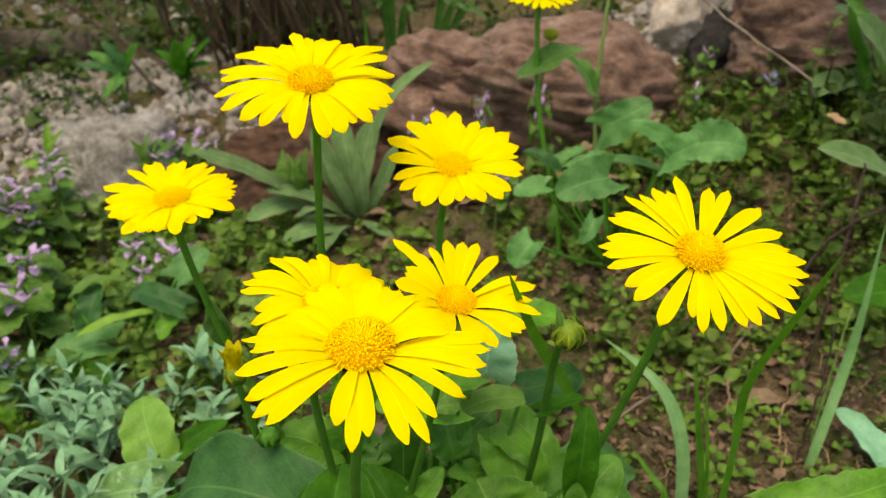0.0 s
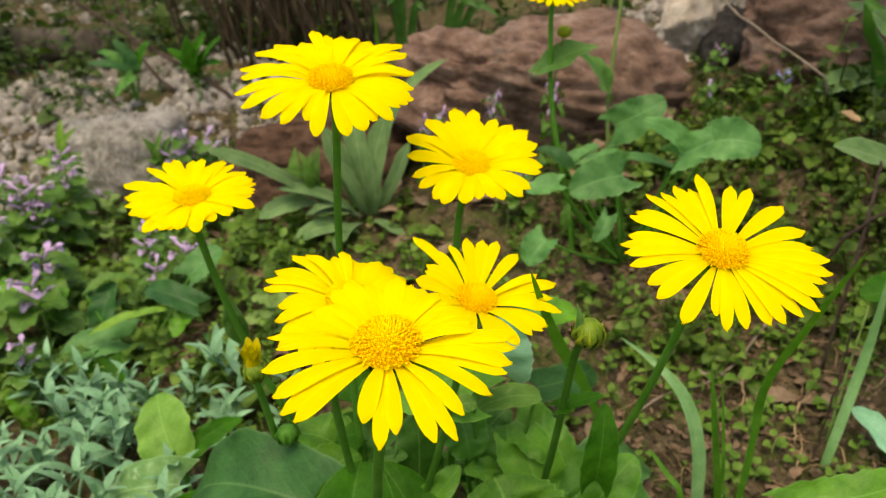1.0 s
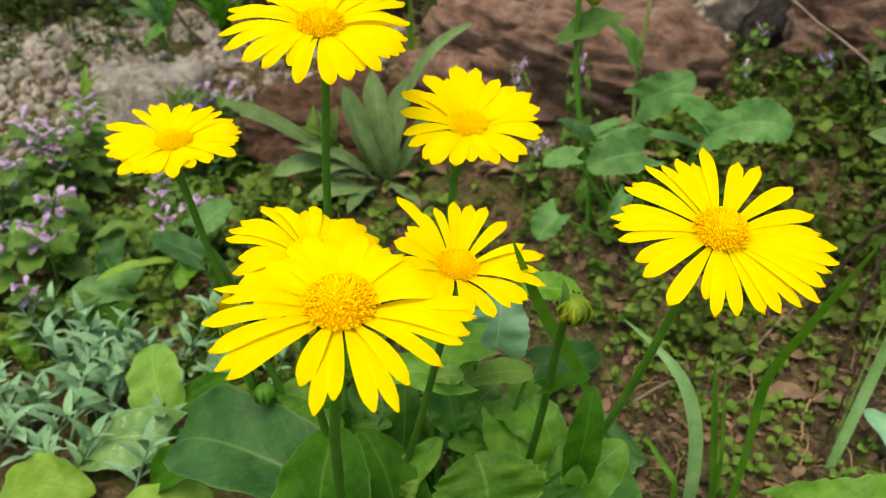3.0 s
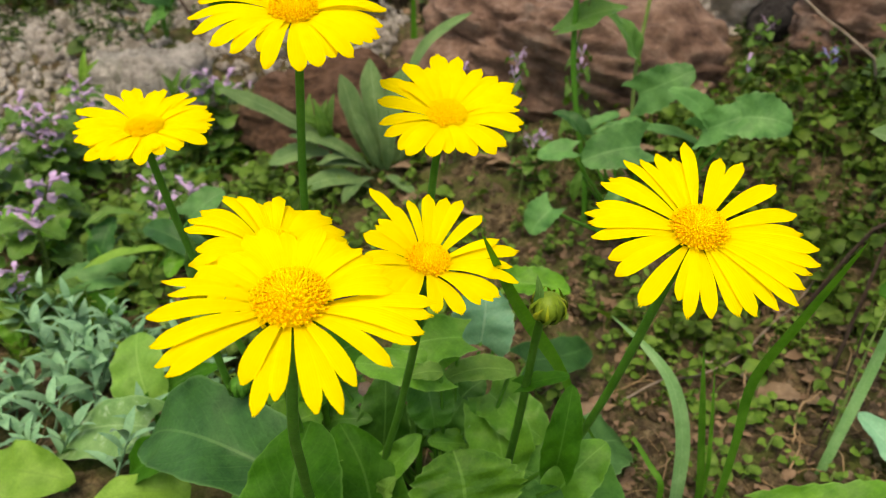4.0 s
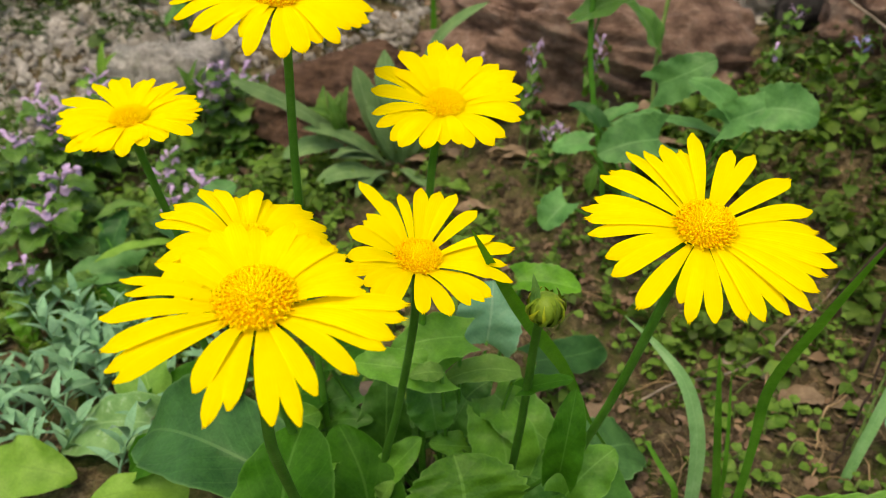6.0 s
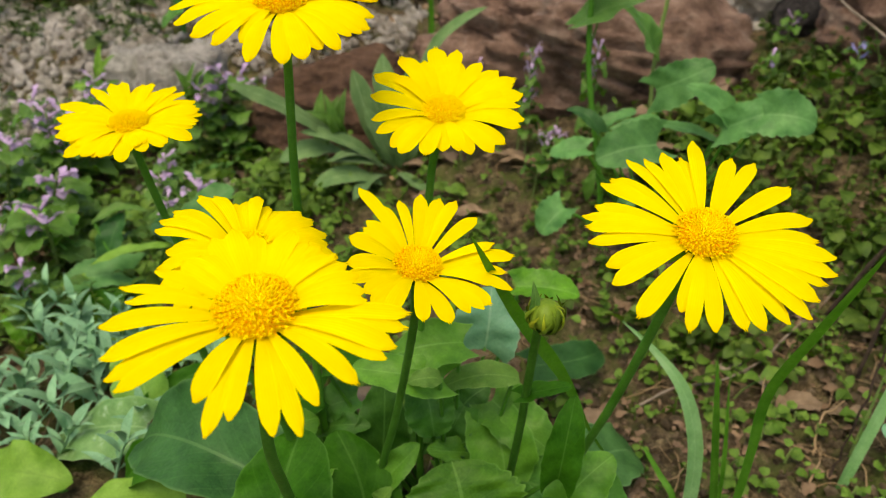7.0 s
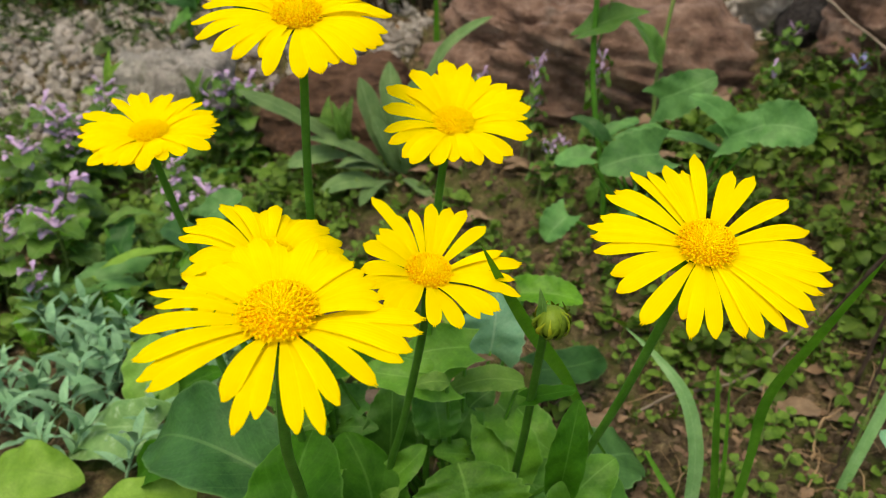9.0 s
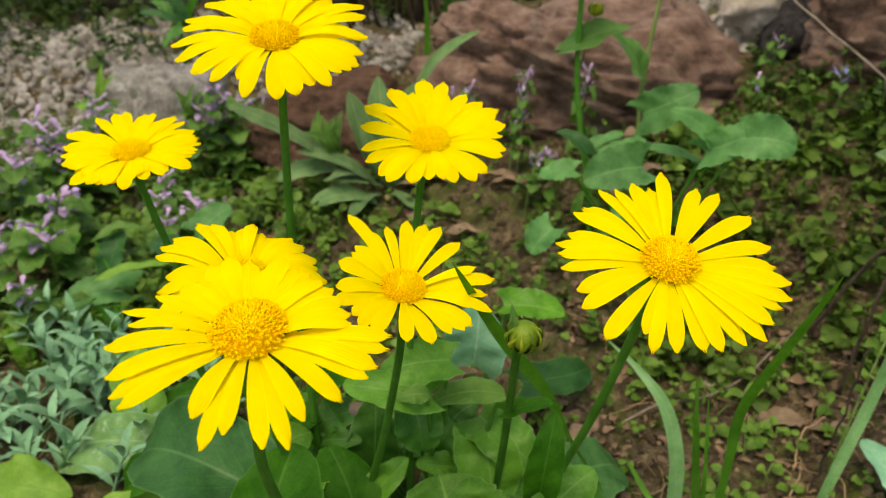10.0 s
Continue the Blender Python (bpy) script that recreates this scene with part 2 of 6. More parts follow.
def ground_material():
    m, nt, bsdf, out = base_material("garden_soil")
    vec = object_coords(nt)
    broad, crumb, fine = noise_tex(nt, vec, 9.0, 5.0), noise_tex(nt, vec, 70.0, 6.0, 0.65), noise_tex(nt, vec, 420.0, 4.0, 0.7)
    col = ramp(nt, crumb, ((0.25, (0.030, 0.021, 0.013)), (0.5, (0.205, 0.168, 0.098)), (0.75, (0.45, 0.38, 0.25)))).outputs[0]
    col = mix_colour(nt, 0.7, col, ramp(nt, broad, ((0.3, (0.6, 0.58, 0.53)), (0.7, (1.0, 0.98, 0.94)))).outputs[0], "MULTIPLY")
    col = mix_colour(nt, 0.8, col, ramp(nt, fine, ((0.3, (0.25, 0.22, 0.2)), (0.65, (1, 1, 1)))).outputs[0], "MULTIPLY")
    grit = noise_tex(nt, vec, 170.0, 5.0, 0.7)
    col = mix_colour(nt, 0.8, col, ramp(nt, grit, ((0.34, (0.22, 0.2, 0.18)), (0.5, (0.85, 0.83, 0.8)), (0.66, (1.5, 1.45, 1.35)))).outputs[0], "MULTIPLY")
    moss = ramp(nt, noise_tex(nt, vec, 24.0, 6.0, 0.6), ((0.46, (0, 0, 0)), (0.62, (0.75, 0.75, 0.75)))).outputs[0]
    col = mix_colour(nt, moss, col, (0.075, 0.11, 0.022))
    nt.links.new(col, bsdf.inputs["Base Color"])
    bsdf.inputs["Roughness"].default_value = 0.95
    bsdf.inputs["Specular IOR Level"].default_value = 0.15
    bump(nt, math_node(nt, "ADD", math_node(nt, "ADD", crumb, math_node(nt, "MULTIPLY", grit, 0.6)), math_node(nt, "MULTIPLY", fine, 0.3)), bsdf, 1.0, 0.011)
    return m


def stone_material(name, a, b, c, scale=30.0, layers=(1, 1, 1), lichen=None, island=False):
    m, nt, bsdf, out = base_material(name)
    vec = object_coords(nt, layers)
    flat = object_coords(nt)
    broad, mid, fine = noise_tex(nt, vec, scale * 0.35, 5.0), noise_tex(nt, vec, scale, 7.0, 0.62), noise_tex(nt, flat, scale * 14, 4.0, 0.7)
    col = ramp(nt, mid, ((0.28, a), (0.5, b), (0.74, c))).outputs[0]
    col = mix_colour(nt, 0.6, col, ramp(nt, broad, ((0.3, (0.55, 0.5, 0.5)), (0.68, (1, 1, 1)))).outputs[0], "MULTIPLY")
    col = mix_colour(nt, 0.45, col, ramp(nt, fine, ((0.3, (0.5, 0.5, 0.5)), (0.7, (1, 1, 1)))).outputs[0], "MULTIPLY")
    if lichen:
        col = mix_colour(nt, ramp(nt, noise_tex(nt, flat, 22.0, 7.0, 0.7), ((0.55, (0, 0, 0)), (0.7, (0.75, 0.75, 0.75)))).outputs[0], col, lichen)
    if island:
        geo = nt.nodes.new("ShaderNodeNewGeometry")
        col = mix_colour(nt, 1.0, col, ramp(nt, geo.outputs["Random Per Island"], ((0.0, (0.50, 0.48, 0.44)), (0.5, (0.88, 0.87, 0.84)), (1.0, (1, 1, 1)))).outputs[0], "MULTIPLY")
    grit = noise_tex(nt, flat, scale * 4, 5.0, 0.75)
    col = mix_colour(nt, 0.5, col, ramp(nt, grit, ((0.32, (0.42, 0.4, 0.38)), (0.6, (1, 1, 1)))).outputs[0], "MULTIPLY")
    nt.links.new(col, bsdf.inputs["Base Color"])
    bsdf.inputs["Roughness"].default_value = 0.88
    bsdf.inputs["Specular IOR Level"].default_value = 0.25
    bump(nt, math_node(nt, "ADD", math_node(nt, "ADD", mid, math_node(nt, "MULTIPLY", grit, 0.5)), math_node(nt, "MULTIPLY", fine, 0.2)), bsdf, 1.0, 0.014)
    return m


PETAL, SOIL = petal_material(), ground_material()
DISC = disc_material("disc_orange_yellow", (0.86, 0.40, 0.0), (0.94, 0.70, 0.0), (0.96, 0.83, 0.0))
DISC_YELLOW = disc_material("disc_golden_yellow", (0.93, 0.73, 0.0), (0.95, 0.79, 0.0), (0.96, 0.82, 0.0))
CORE = base_material("disc_deep_orange")
CORE[2].inputs["Base Color"].default_value, CORE[2].inputs["Roughness"].default_value = (0.88, 0.56, 0.0, 1), 0.8
CORE = CORE[0]
RED_ROCK = stone_material("red_brown_rock", (0.085, 0.050, 0.036), (0.320, 0.208, 0.152), (0.56, 0.42, 0.33), 42.0, (0.9, 0.9, 1.35), (0.32, 0.27, 0.23))
BROWN_ROCK = stone_material("dark_brown_rock", (0.045, 0.026, 0.014), (0.16, 0.092, 0.056), (0.28, 0.175, 0.115), 48.0, (0.9, 0.9, 2.0))
GREY_ROCK = stone_material("grey_limestone", (0.26, 0.26, 0.22), (0.60, 0.61, 0.55), (0.90, 0.91, 0.85), 60.0, lichen=(0.20, 0.23, 0.14))
PALE_ROCK = stone_material("pale_limestone", (0.58, 0.51, 0.40), (0.88, 0.82, 0.69), (0.97, 0.95, 0.88), 24.0)
DARK_ROCK = stone_material("dark_basalt", (0.03, 0.03, 0.03), (0.07, 0.068, 0.065), (0.13, 0.125, 0.12), 30.0)
GRAVEL = stone_material("pale_gravel", (0.42, 0.41, 0.35), (0.80, 0.79, 0.71), (0.97, 0.96, 0.92), 50.0, island=True)
CLOD = stone_material("soil_clod", (0.12, 0.090, 0.052), (0.30, 0.235, 0.142), (0.52, 0.43, 0.29), 80.0, island=True)
DRY_STEM = stone_material("dry_stem_brown", (0.035, 0.026, 0.013), (0.09, 0.067, 0.036), (0.18, 0.14, 0.08), 60.0, (1, 1, 0.3))
BARK = stone_material("weathered_bark", (0.05, 0.034, 0.025), (0.12, 0.085, 0.062), (0.22, 0.175, 0.14), 60.0, (1, 1, 0.3))

GREY_BARK = stone_material("weathered_grey_bark", (0.05, 0.042, 0.030), (0.125, 0.110, 0.085), (0.25, 0.23, 0.19), 40.0, (0.35, 1, 1))


# ---- builders ----
def mesh_of(name, verts, faces, material, uvs=None, smooth=True):
    me = bpy.data.meshes.new(name)
    me.from_pydata([tuple(v) for v in verts], [], faces)
    if uvs is not None:
        layer = me.uv_layers.new(name="UVMap")
        loop_vert = np.empty(len(me.loops), dtype=np.int32)
        me.loops.foreach_get("vertex_index", loop_vert)
        layer.data.foreach_set("uv", np.asarray(uvs, dtype=np.float32)[loop_vert].ravel())
    me.materials.append(material)
    me.polygons.foreach_set("use_smooth", [smooth] * len(me.polygons))
    me.update()
    return me


def thing(name, place, label, category, group="", kind=""):
    ob = new(name)
    ob.location = place
    ob.empty_display_size = 0.01
    return tagged(ob, label, category, group, kind)


def part(name, data, material, parent, label="", smooth=True):
    """One mesh object, given in world coordinates, under a thing or a part."""
    me = data if isinstance(data, bpy.types.Mesh) else mesh_of(name, data[0], data[1], material, data[2] if len(data) > 2 else None, smooth)
    ob = new(name, me)
    ob.parent = parent
    root = parent
    while root.parent:
        root = root.parent
    if root is parent:
        ob.matrix_parent_inverse = Matrix.Translation(-Vector(root.location))
    return tagged(ob, label)


def solo(name, data, material, label, category, group="", kind="", smooth=True):
    me = mesh_of(name, data[0], data[1], material, data[2] if len(data) > 2 else None, smooth)
    return tagged(new(name, me), label, category, group, kind)


def unit(v):
    v = np.asarray(v, float)
    return v / max(np.linalg.norm(v), 1e-9)


def grid_faces(nu, nv):
    return [(i * nv + j, i * nv + j + 1, (i + 1) * nv + j + 1, (i + 1) * nv + j) for i in range(nu - 1) for j in range(nv - 1)]


def bezier(pts, n):
    """A smooth line through the given points."""
    pts = [np.asarray(p, float) for p in pts]
    if len(pts) == 2:
        pts = [pts[0], (pts[0] + pts[1]) / 2, pts[1]]
    out, seg = [], len(pts) - 1
    for k in range(n):
        s = k / (n - 1) * seg
        i = min(int(s), seg - 1)
        f = s - i
        p0, p1, p2, p3 = pts[max(i - 1, 0)], pts[i], pts[i + 1], pts[min(i + 2, seg)]
        out.append(0.5 * (2 * p1 + (p2 - p0) * f + (2 * p0 - 5 * p1 + 4 * p2 - p3) * f * f + (3 * p1 - p0 - 3 * p2 + p3) * f ** 3))
    return np.array(out)


def tube(pts, r0, r1, sides=8, n=14, wob=0.0, rng=None):
    line = bezier(pts, n)
    if wob:
        line[1:-1] += rng.normal(0, wob, (n - 2, 3))
    verts, faces = [], []
    ref = np.array([0.31, 0.87, 0.38])
    for k in range(n):
        t = unit(line[min(k + 1, n - 1)] - line[max(k - 1, 0)])
        a = unit(np.cross(t, ref))
        b = np.cross(t, a)
        r = r0 + (r1 - r0) * k / (n - 1)
        for s in range(sides):
            w = 2 * math.pi * s / sides
            rr = r * (1 + 0.08 * math.cos(w * 3))
            verts.append(line[k] + rr * (math.cos(w) * a + math.sin(w) * b))
    for k in range(n - 1):
        for s in range(sides):
            s2 = (s + 1) % sides
            faces.append((k * sides + s, k * sides + s2, (k + 1) * sides + s2, (k + 1) * sides + s))
    faces += [tuple(range(sides))[::-1], tuple((n - 1) * sides + s for s in range(sides))]
    return verts, faces


def heart_profile(u):
    return math.sin(math.pi * min(1, (0.13 + 0.87 * u) ** 0.86)) ** 0.5 if u < 1 else 0.0


def kidney_profile(u):
    return math.sin(math.pi * min(1, (0.2 + 0.8 * u) ** 0.95)) ** 0.42 if u < 1 else 0.0


def oval_profile(u):
    return math.sin(math.pi * min(1, (0.04 + 0.96 * u) ** 0.85)) ** 0.6 if u < 1 else 0.0


def lance_profile(u):
    return (math.sin(math.pi * (0.05 + 0.95 * u ** 0.9))) ** 0.85 if u < 1 else 0.0


def wool_profile(u):
    return (0.35 + 0.65 * math.sin(math.pi * 0.5 * min(1, u / 0.6))) * (1 - max(0, (u - 0.72) / 0.28) ** 2.4) if u < 1 else 0.0


SHAPES = {
    "heart": (heart_profile, 0.2, 0.012), "dark": (heart_profile, 0.2, 0.015), "pale": (heart_profile, 0.2, 0.0), "yellow": (oval_profile, 0.0, 0.0), "frost": (heart_profile, 0.2, 0.03), "fresh": (oval_profile, 0.0, 0.012),
    "kidney": (kidney_profile, 0.26, 0.055), "toothed": (heart_profile, 0.18, 0.06), "smooth": (heart_profile, 0.18, 0.022), "mid": (heart_profile, 0.18, 0.03), "lance": (lance_profile, 0.0, 0.02), "stemleaf": (lance_profile, 0.12, 0.0), "wool": (wool_profile, 0.0, 0.0),
}


def leaf_blade(base, tip, width, shape, up, rng, arch=0.10, cup=0.22, wave=0.24, nu=45, nv=13):
    """A leaf from its base to its tip: a curved sheet with a folded middle, a quilted face between its side veins and a scalloped, wavy edge."""
    prof, lobe, teeth = SHAPES[shape]
    base, tip = np.asarray(base, float), np.asarray(tip, float)
    axis = tip - base
    length = np.linalg.norm(axis)
    t = axis / length
    nrm = unit(np.asarray(up, float) - np.dot(up, t) * t)
    side = np.cross(t, nrm)
    phase, bend = rng.uniform(0, 6.28), rng.normal(0, 0.05)
    scallops, skew = rng.uniform(7.0, 10.0), rng.normal(0, 0.06)
    verts, uvs = [], []
    for i in range(nu):
        u = i / (nu - 1)
        half = 0.5 * width * prof(u)
        for j in range(nv):
            v = 2 * j / (nv - 1) - 1
            av = abs(v)
            h = half * (1 + skew * (1 if v > 0 else -1))
            saw = (scallops * u + phase + (0.35 if v > 0 else 0)) % 1.0
            notch = saw / 0.75 - 0.6 if saw < 0.75 else (1 - saw) / 0.25 - 0.6
            h *= 1 + (teeth * 2.0 * notch + 0.02 * math.sin(9 * u * 3.1 + phase)) * av ** 8
            along = u - lobe * (1 - u) ** 3 * av ** 1.6
            rib = (u - 0.45 * av) * 6.5
            lift = arch * length * 4 * u * (1 - u) - 0.06 * length * u ** 3
            lift += 0.018 * width * abs(math.sin(math.pi * rib)) * math.sin(math.pi * min(1.0, av + 0.05)) + cup * half * av ** 1.4
            lift += wave * half * (math.sin(8 * u + phase + 2.2 * v) + 0.5 * math.sin(19 * u + 2 * phase - 3 * v)) * av
            verts.append(base + t * length * along + side * (h * v + bend * length * math.sin(math.pi * u)) + nrm * lift)
            uvs.append((j / (nv - 1), u))
    return verts, grid_faces(nu, nv), uvs


EYE_WAY = unit((0.02, -0.86, 0.5))


def leaf_up(code):
    return unit({"u": np.array((0, 0, 1.0)) + 0.25 * EYE_WAY, "m": np.array((0, 0, 1.0)) + 1.1 * EYE_WAY, "c": EYE_WAY + 0.1 * np.array((0, 0, 1.0))}[code])


def ground_z(x, y):
    """The lie of the bed: it falls gently to one side and rises towards the rocks."""
    x, y = np.asarray(x, float), np.asarray(y, float)
    z = 0.10 * (np.clip(x, -0.9, 0.9) - 0.2)
    s = np.clip(0.27 + 0.7 * x, 0.07, 0.55)
    z = z + s * np.clip(y - 0.48, 0, 0.27) + 0.08 * np.clip(y - 0.75, 0, 1.5)
    z = z + 0.06 * np.clip((y - 1.0) / 0.1, 0, 1) * np.clip((-0.15 - x) / 0.1, 0, 1)
    z = z + 0.006 * np.sin(23 * x + 3 * np.sin(9 * y)) * np.sin(19 * y + 1.3) + 0.0025 * np.sin(71 * x + 17 * y) * np.sin(67 * y - 31 * x)
    return z


def gz(x, y):
    return float(ground_z(x, y))


# ---- the bed ----
def build_ground():
    def steps(lo, hi, step, far):
        mid = list(np.arange(lo, hi + 1e-6, step))
        out, d, a, b = [], step, lo, hi
        low, high = [], []
        while a > -far:
            d *= 1.35
            a -= d
            b += d
            low.append(a)
            high.append(b)
        return np.array(low[::-1] + mid + high)
    xs, ys = steps(-0.75, 0.65, 0.006, 300), steps(0.2, 1.3, 0.006, 300)
    gx, gy = np.meshgrid(xs, ys)
    z = ground_z(gx, gy)
    rng = np.random.default_rng(3)
    near = (gx > -0.75) & (gx < 0.65) & (gy > 0.2) & (gy < 1.3)
    z = z + near * (rng.normal(0, 0.0017, z.shape) + 0.0022 * np.sin(140 * gx + 60 * np.sin(31 * gy)) * np.sin(150 * gy + 40 * np.sin(37 * gx)))
    verts = np.stack([gx, gy, z], -1).reshape(-1, 3)
    return verts.tolist(), grid_faces(len(ys), len(xs))


solo("ground", build_ground(), SOIL, "brown crumbly garden soil with patches of moss", "ground", kind="structure")


def rock_mesh(centre, half, seed, turn=0.0, tilt=0.0, rough=0.22, facets=9, subdiv=5, ledge=0.0):
    """A weathered rock: a ball cut by a few flat faces, then roughened at three scales."""
    rng = np.random.default_rng(seed)
    bm = bmesh.new()
    bmesh.ops.create_icosphere(bm, subdivisions=subdiv, radius=1.0)
    v = np.array([p.co for p in bm.verts])
    faces = [tuple(p.index for p in f.verts) for f in bm.faces]
    bm.free()
    v = np.sign(v) * np.abs(v) ** 0.8
    for _ in range(facets):
        n = unit(rng.normal(0, 1, 3))
        d = rng.uniform(0.62, 0.9)
        over = np.maximum(v @ n - d, 0)
        v -= np.outer(over * 0.9, n)
    off = rng.uniform(-20, 20, 3)
    out = []
    for p in v:
        q = Vector(p)
        w = noise.noise(q * 1.4 + Vector(off)) * rough * 1.3 + noise.noise(Vector((q.x * 3, q.y * 3, q.z * 7)) + Vector(off)) * rough * 0.55 + noise.noise(Vector((q.x * 9, q.y * 9, q.z * 18)) + Vector(off)) * rough * 0.2
        w -= rough * 0.5 * max(0.0, 0.22 - abs(noise.noise(Vector((q.x * 2.2, q.y * 2.2, q.z * 6)) + Vector(off) * 0.5))) * 2
        if ledge:
            bed = q.z * 7 + 1.6 * noise.noise(Vector((q.x * 1.5, q.y * 1.5, q.z)) + Vector(off)) + 0.5 * noise.noise(q * 5 + Vector(off))
            step = bed - math.floor(bed)
            w += ledge * (0.6 + 0.8 * noise.noise(Vector((q.x * 2, q.y * 2, math.floor(bed) * 3.1)))) * (min(step / 0.8, (1 - step) / 0.2) - 0.5)
        out.append(p * (1 + w))
    v = np.array(out) * np.asarray(half)
    m = np.array(Euler((0, radians(tilt), radians(turn))).to_matrix())
    return (v @ m.T + np.asarray(centre)).tolist(), faces


solo("rock", rock_mesh((0.106, 0.885, 0.100), (0.185, 0.13, 0.110), 5, -4, 9, subdiv=6, ledge=0.075), RED_ROCK, "large red-brown layered rock half buried behind the flowers", "rock", "rockery stones")
solo("rock", rock_mesh((-0.165, 0.86, 0.045), (0.115, 0.085, 0.085), 11, 10, 6, subdiv=6, ledge=0.07), BROWN_ROCK, "dark red-brown rock sunk in soil beside the woolly rosette", "rock", "rockery stones")
solo("rock", rock_mesh((0.425, 0.885, 0.165), (0.125, 0.10, 0.115), 17, 12, -6, subdiv=6, ledge=0.06), RED_ROCK, "red-brown rock in the shade beside woolly leaves", "rock", "rockery stones")
solo("rock", rock_mesh((0.298, 0.99, 0.215), (0.037, 0.04, 0.062), 23, 30, 8, 0.2), PALE_ROCK, "small pale cream limestone wedged between red rocks", "stone", "rockery stones")
solo("rock", rock_mesh((0.325, 0.945, 0.185), (0.032, 0.04, 0.05), 29, 0, 20, 0.2), DARK_ROCK, "small dark grey stone wedged between red rocks", "stone", "rockery stones")
solo("rock", rock_mesh((-0.445, 0.985, 0.010), (0.080, 0.075, 0.074), 37, -8, 2, 0.18, 12), GREY_ROCK, "flat grey limestone block edging the gravel", "stone", "rockery stones")


# ---- leafy plants ----
LEAF_RNG = np.random.default_rng(41)


def grow_leaf(plant, base, tip, width, shape, face, root=None, holes=()):
    """One leaf of a plant, on its stalk from the plant's root. holes: where slugs ate through it, as shares of its width and length, and their radius."""
    fine = {"nu": 61, "nv": 33} if holes else {}
    verts, faces, uvs = leaf_blade(base, tip, width, shape, leaf_up(face), LEAF_RNG, arch=LEAF_RNG.uniform(0.04, 0.16), cup=LEAF_RNG.uniform(0.1, 0.4), wave={"kidney": 0.12, "heart": 0.15, "wool": 0.1, "toothed": 0.13, "dark": 0.14}.get(shape, 0.2), **fine)
    if holes:
        mids = [np.mean([uvs[i] for i in q], axis=0) for q in faces]
        faces = [q for q, m in zip(faces, mids) if all(math.hypot(m[0] - a, m[1] - b) > r * (1 + 0.3 * math.sin(5 * math.atan2(m[1] - b, m[0] - a))) for a, b, r in holes)]
    blade = part("leaf", (verts, faces, uvs), M[shape], plant)
    if root is not None:
        b = np.asarray(base, float)
        mid = (np.asarray(root) * 0.45 + b * 0.55) + np.array((0, 0, -0.004))
        part("leaf_stalk", tube([root, mid, b + 0.06 * (np.asarray(tip) - b)], 0.0016, 0.0010, 6, 10), M["stem"], blade)
    return blade


def plant_at(name, x, y, label, category, group=""):
    return thing(name, (x, y, gz(x, y)), label, category, group)


clump = plant_at("leopards_bane", 0.02, 0.34, "clump of broad heart-shaped green leaves under yellow flowers", "leafy plant")
root = (0.02, 0.345, gz(0.02, 0.345) - 0.004)
grow_leaf(clump, (-0.062, 0.268, 0.08), (-0.132, 0.3, 0.058), 0.0460, "heart", "m", root)
grow_leaf(clump, (-0.036, 0.235, 0.062), (-0.039, 0.27, 0.105), 0.0440, "dark", "m", root)
grow_leaf(clump, (-0.012, 0.275, 0.03), (-0.034, 0.305, 0.075), 0.0370, "dark", "m", root)
grow_leaf(clump, (0.031, 0.275, 0.060), (0.023, 0.288, 0.082), 0.0535, "toothed", "m", root)
grow_leaf(clump, (0.068, 0.272, 0.095), (0.070, 0.277, 0.133), 0.0159, "dark", "m", root)
grow_leaf(clump, (0.074, 0.29, 0.065), (0.093, 0.3, 0.087), 0.0233, "smooth", "m", root)
grow_leaf(clump, (-0.04, 0.3, 0.059), (-0.059, 0.28, 0.057), 0.0314, "toothed", "u", root)
grow_leaf(clump, (-0.056, 0.33, 0.061), (-0.086, 0.335, 0.069), 0.0289, "toothed", "u", root)
grow_leaf(clump, (-0.069, 0.3, 0.058), (-0.047, 0.32, 0.069), 0.0277, "toothed", "m", root)
grow_leaf(clump, (-0.049, 0.335, 0.069), (-0.073, 0.33, 0.053), 0.0278, "dark", "u", root)
grow_leaf(clump, (0.076, 0.350, 0.023), (0.127, 0.400, 0.006), 0.0389, "kidney", "m", root)
grow_leaf(clump, (0.043, 0.400, 0.109), (0.078, 0.400, 0.109), 0.0193, "toothed", "m", root)
grow_leaf(clump, (0.060, 0.440, 0.029), (0.109, 0.487, 0.018), 0.0285, "heart", "m", root)
grow_leaf(clump, (-0.048, 0.33, 0.091), (-0.029, 0.35, 0.094), 0.0266, "dark", "u", root)
# the sky's reflection on this leaf is put into its light blue-green
grow_leaf(clump, (0.030, 0.372, 0.085), (0.030, 0.385, 0.116), 0.0354, "frost", "c", root)
grow_leaf(clump, (0.021, 0.330, 0.116), (-0.013, 0.322, 0.109), 0.0235, "smooth", "m", root)
grow_leaf(clump, (0.014, 0.318, 0.103), (-0.028, 0.312, 0.108), 0.0204, "smooth", "m", root)
grow_leaf(clump, (0.014, 0.310, 0.109), (-0.001, 0.306, 0.108), 0.0096, "fresh", "m", root)
grow_leaf(clump, (0.049, 0.335, 0.096), (0.010, 0.325, 0.091), 0.0142, "fresh", "m", root)
grow_leaf(clump, (0.037, 0.345, 0.073), (0.069, 0.328, 0.060), 0.0297, "smooth", "m", root)
grow_leaf(clump, (0.038, 0.335, 0.068), (0.047, 0.315, 0.035), 0.0332, "smooth", "m", root)
grow_leaf(clump, (0.033, 0.330, 0.050), (0.010, 0.312, 0.065), 0.0168, "smooth", "m", root, holes=((0.66, 0.25, 0.11), (0.35, 0.42, 0.05)))
grow_leaf(clump, (0.006, 0.322, 0.092), (0.012, 0.315, 0.070), 0.0240, "mid", "m", root)
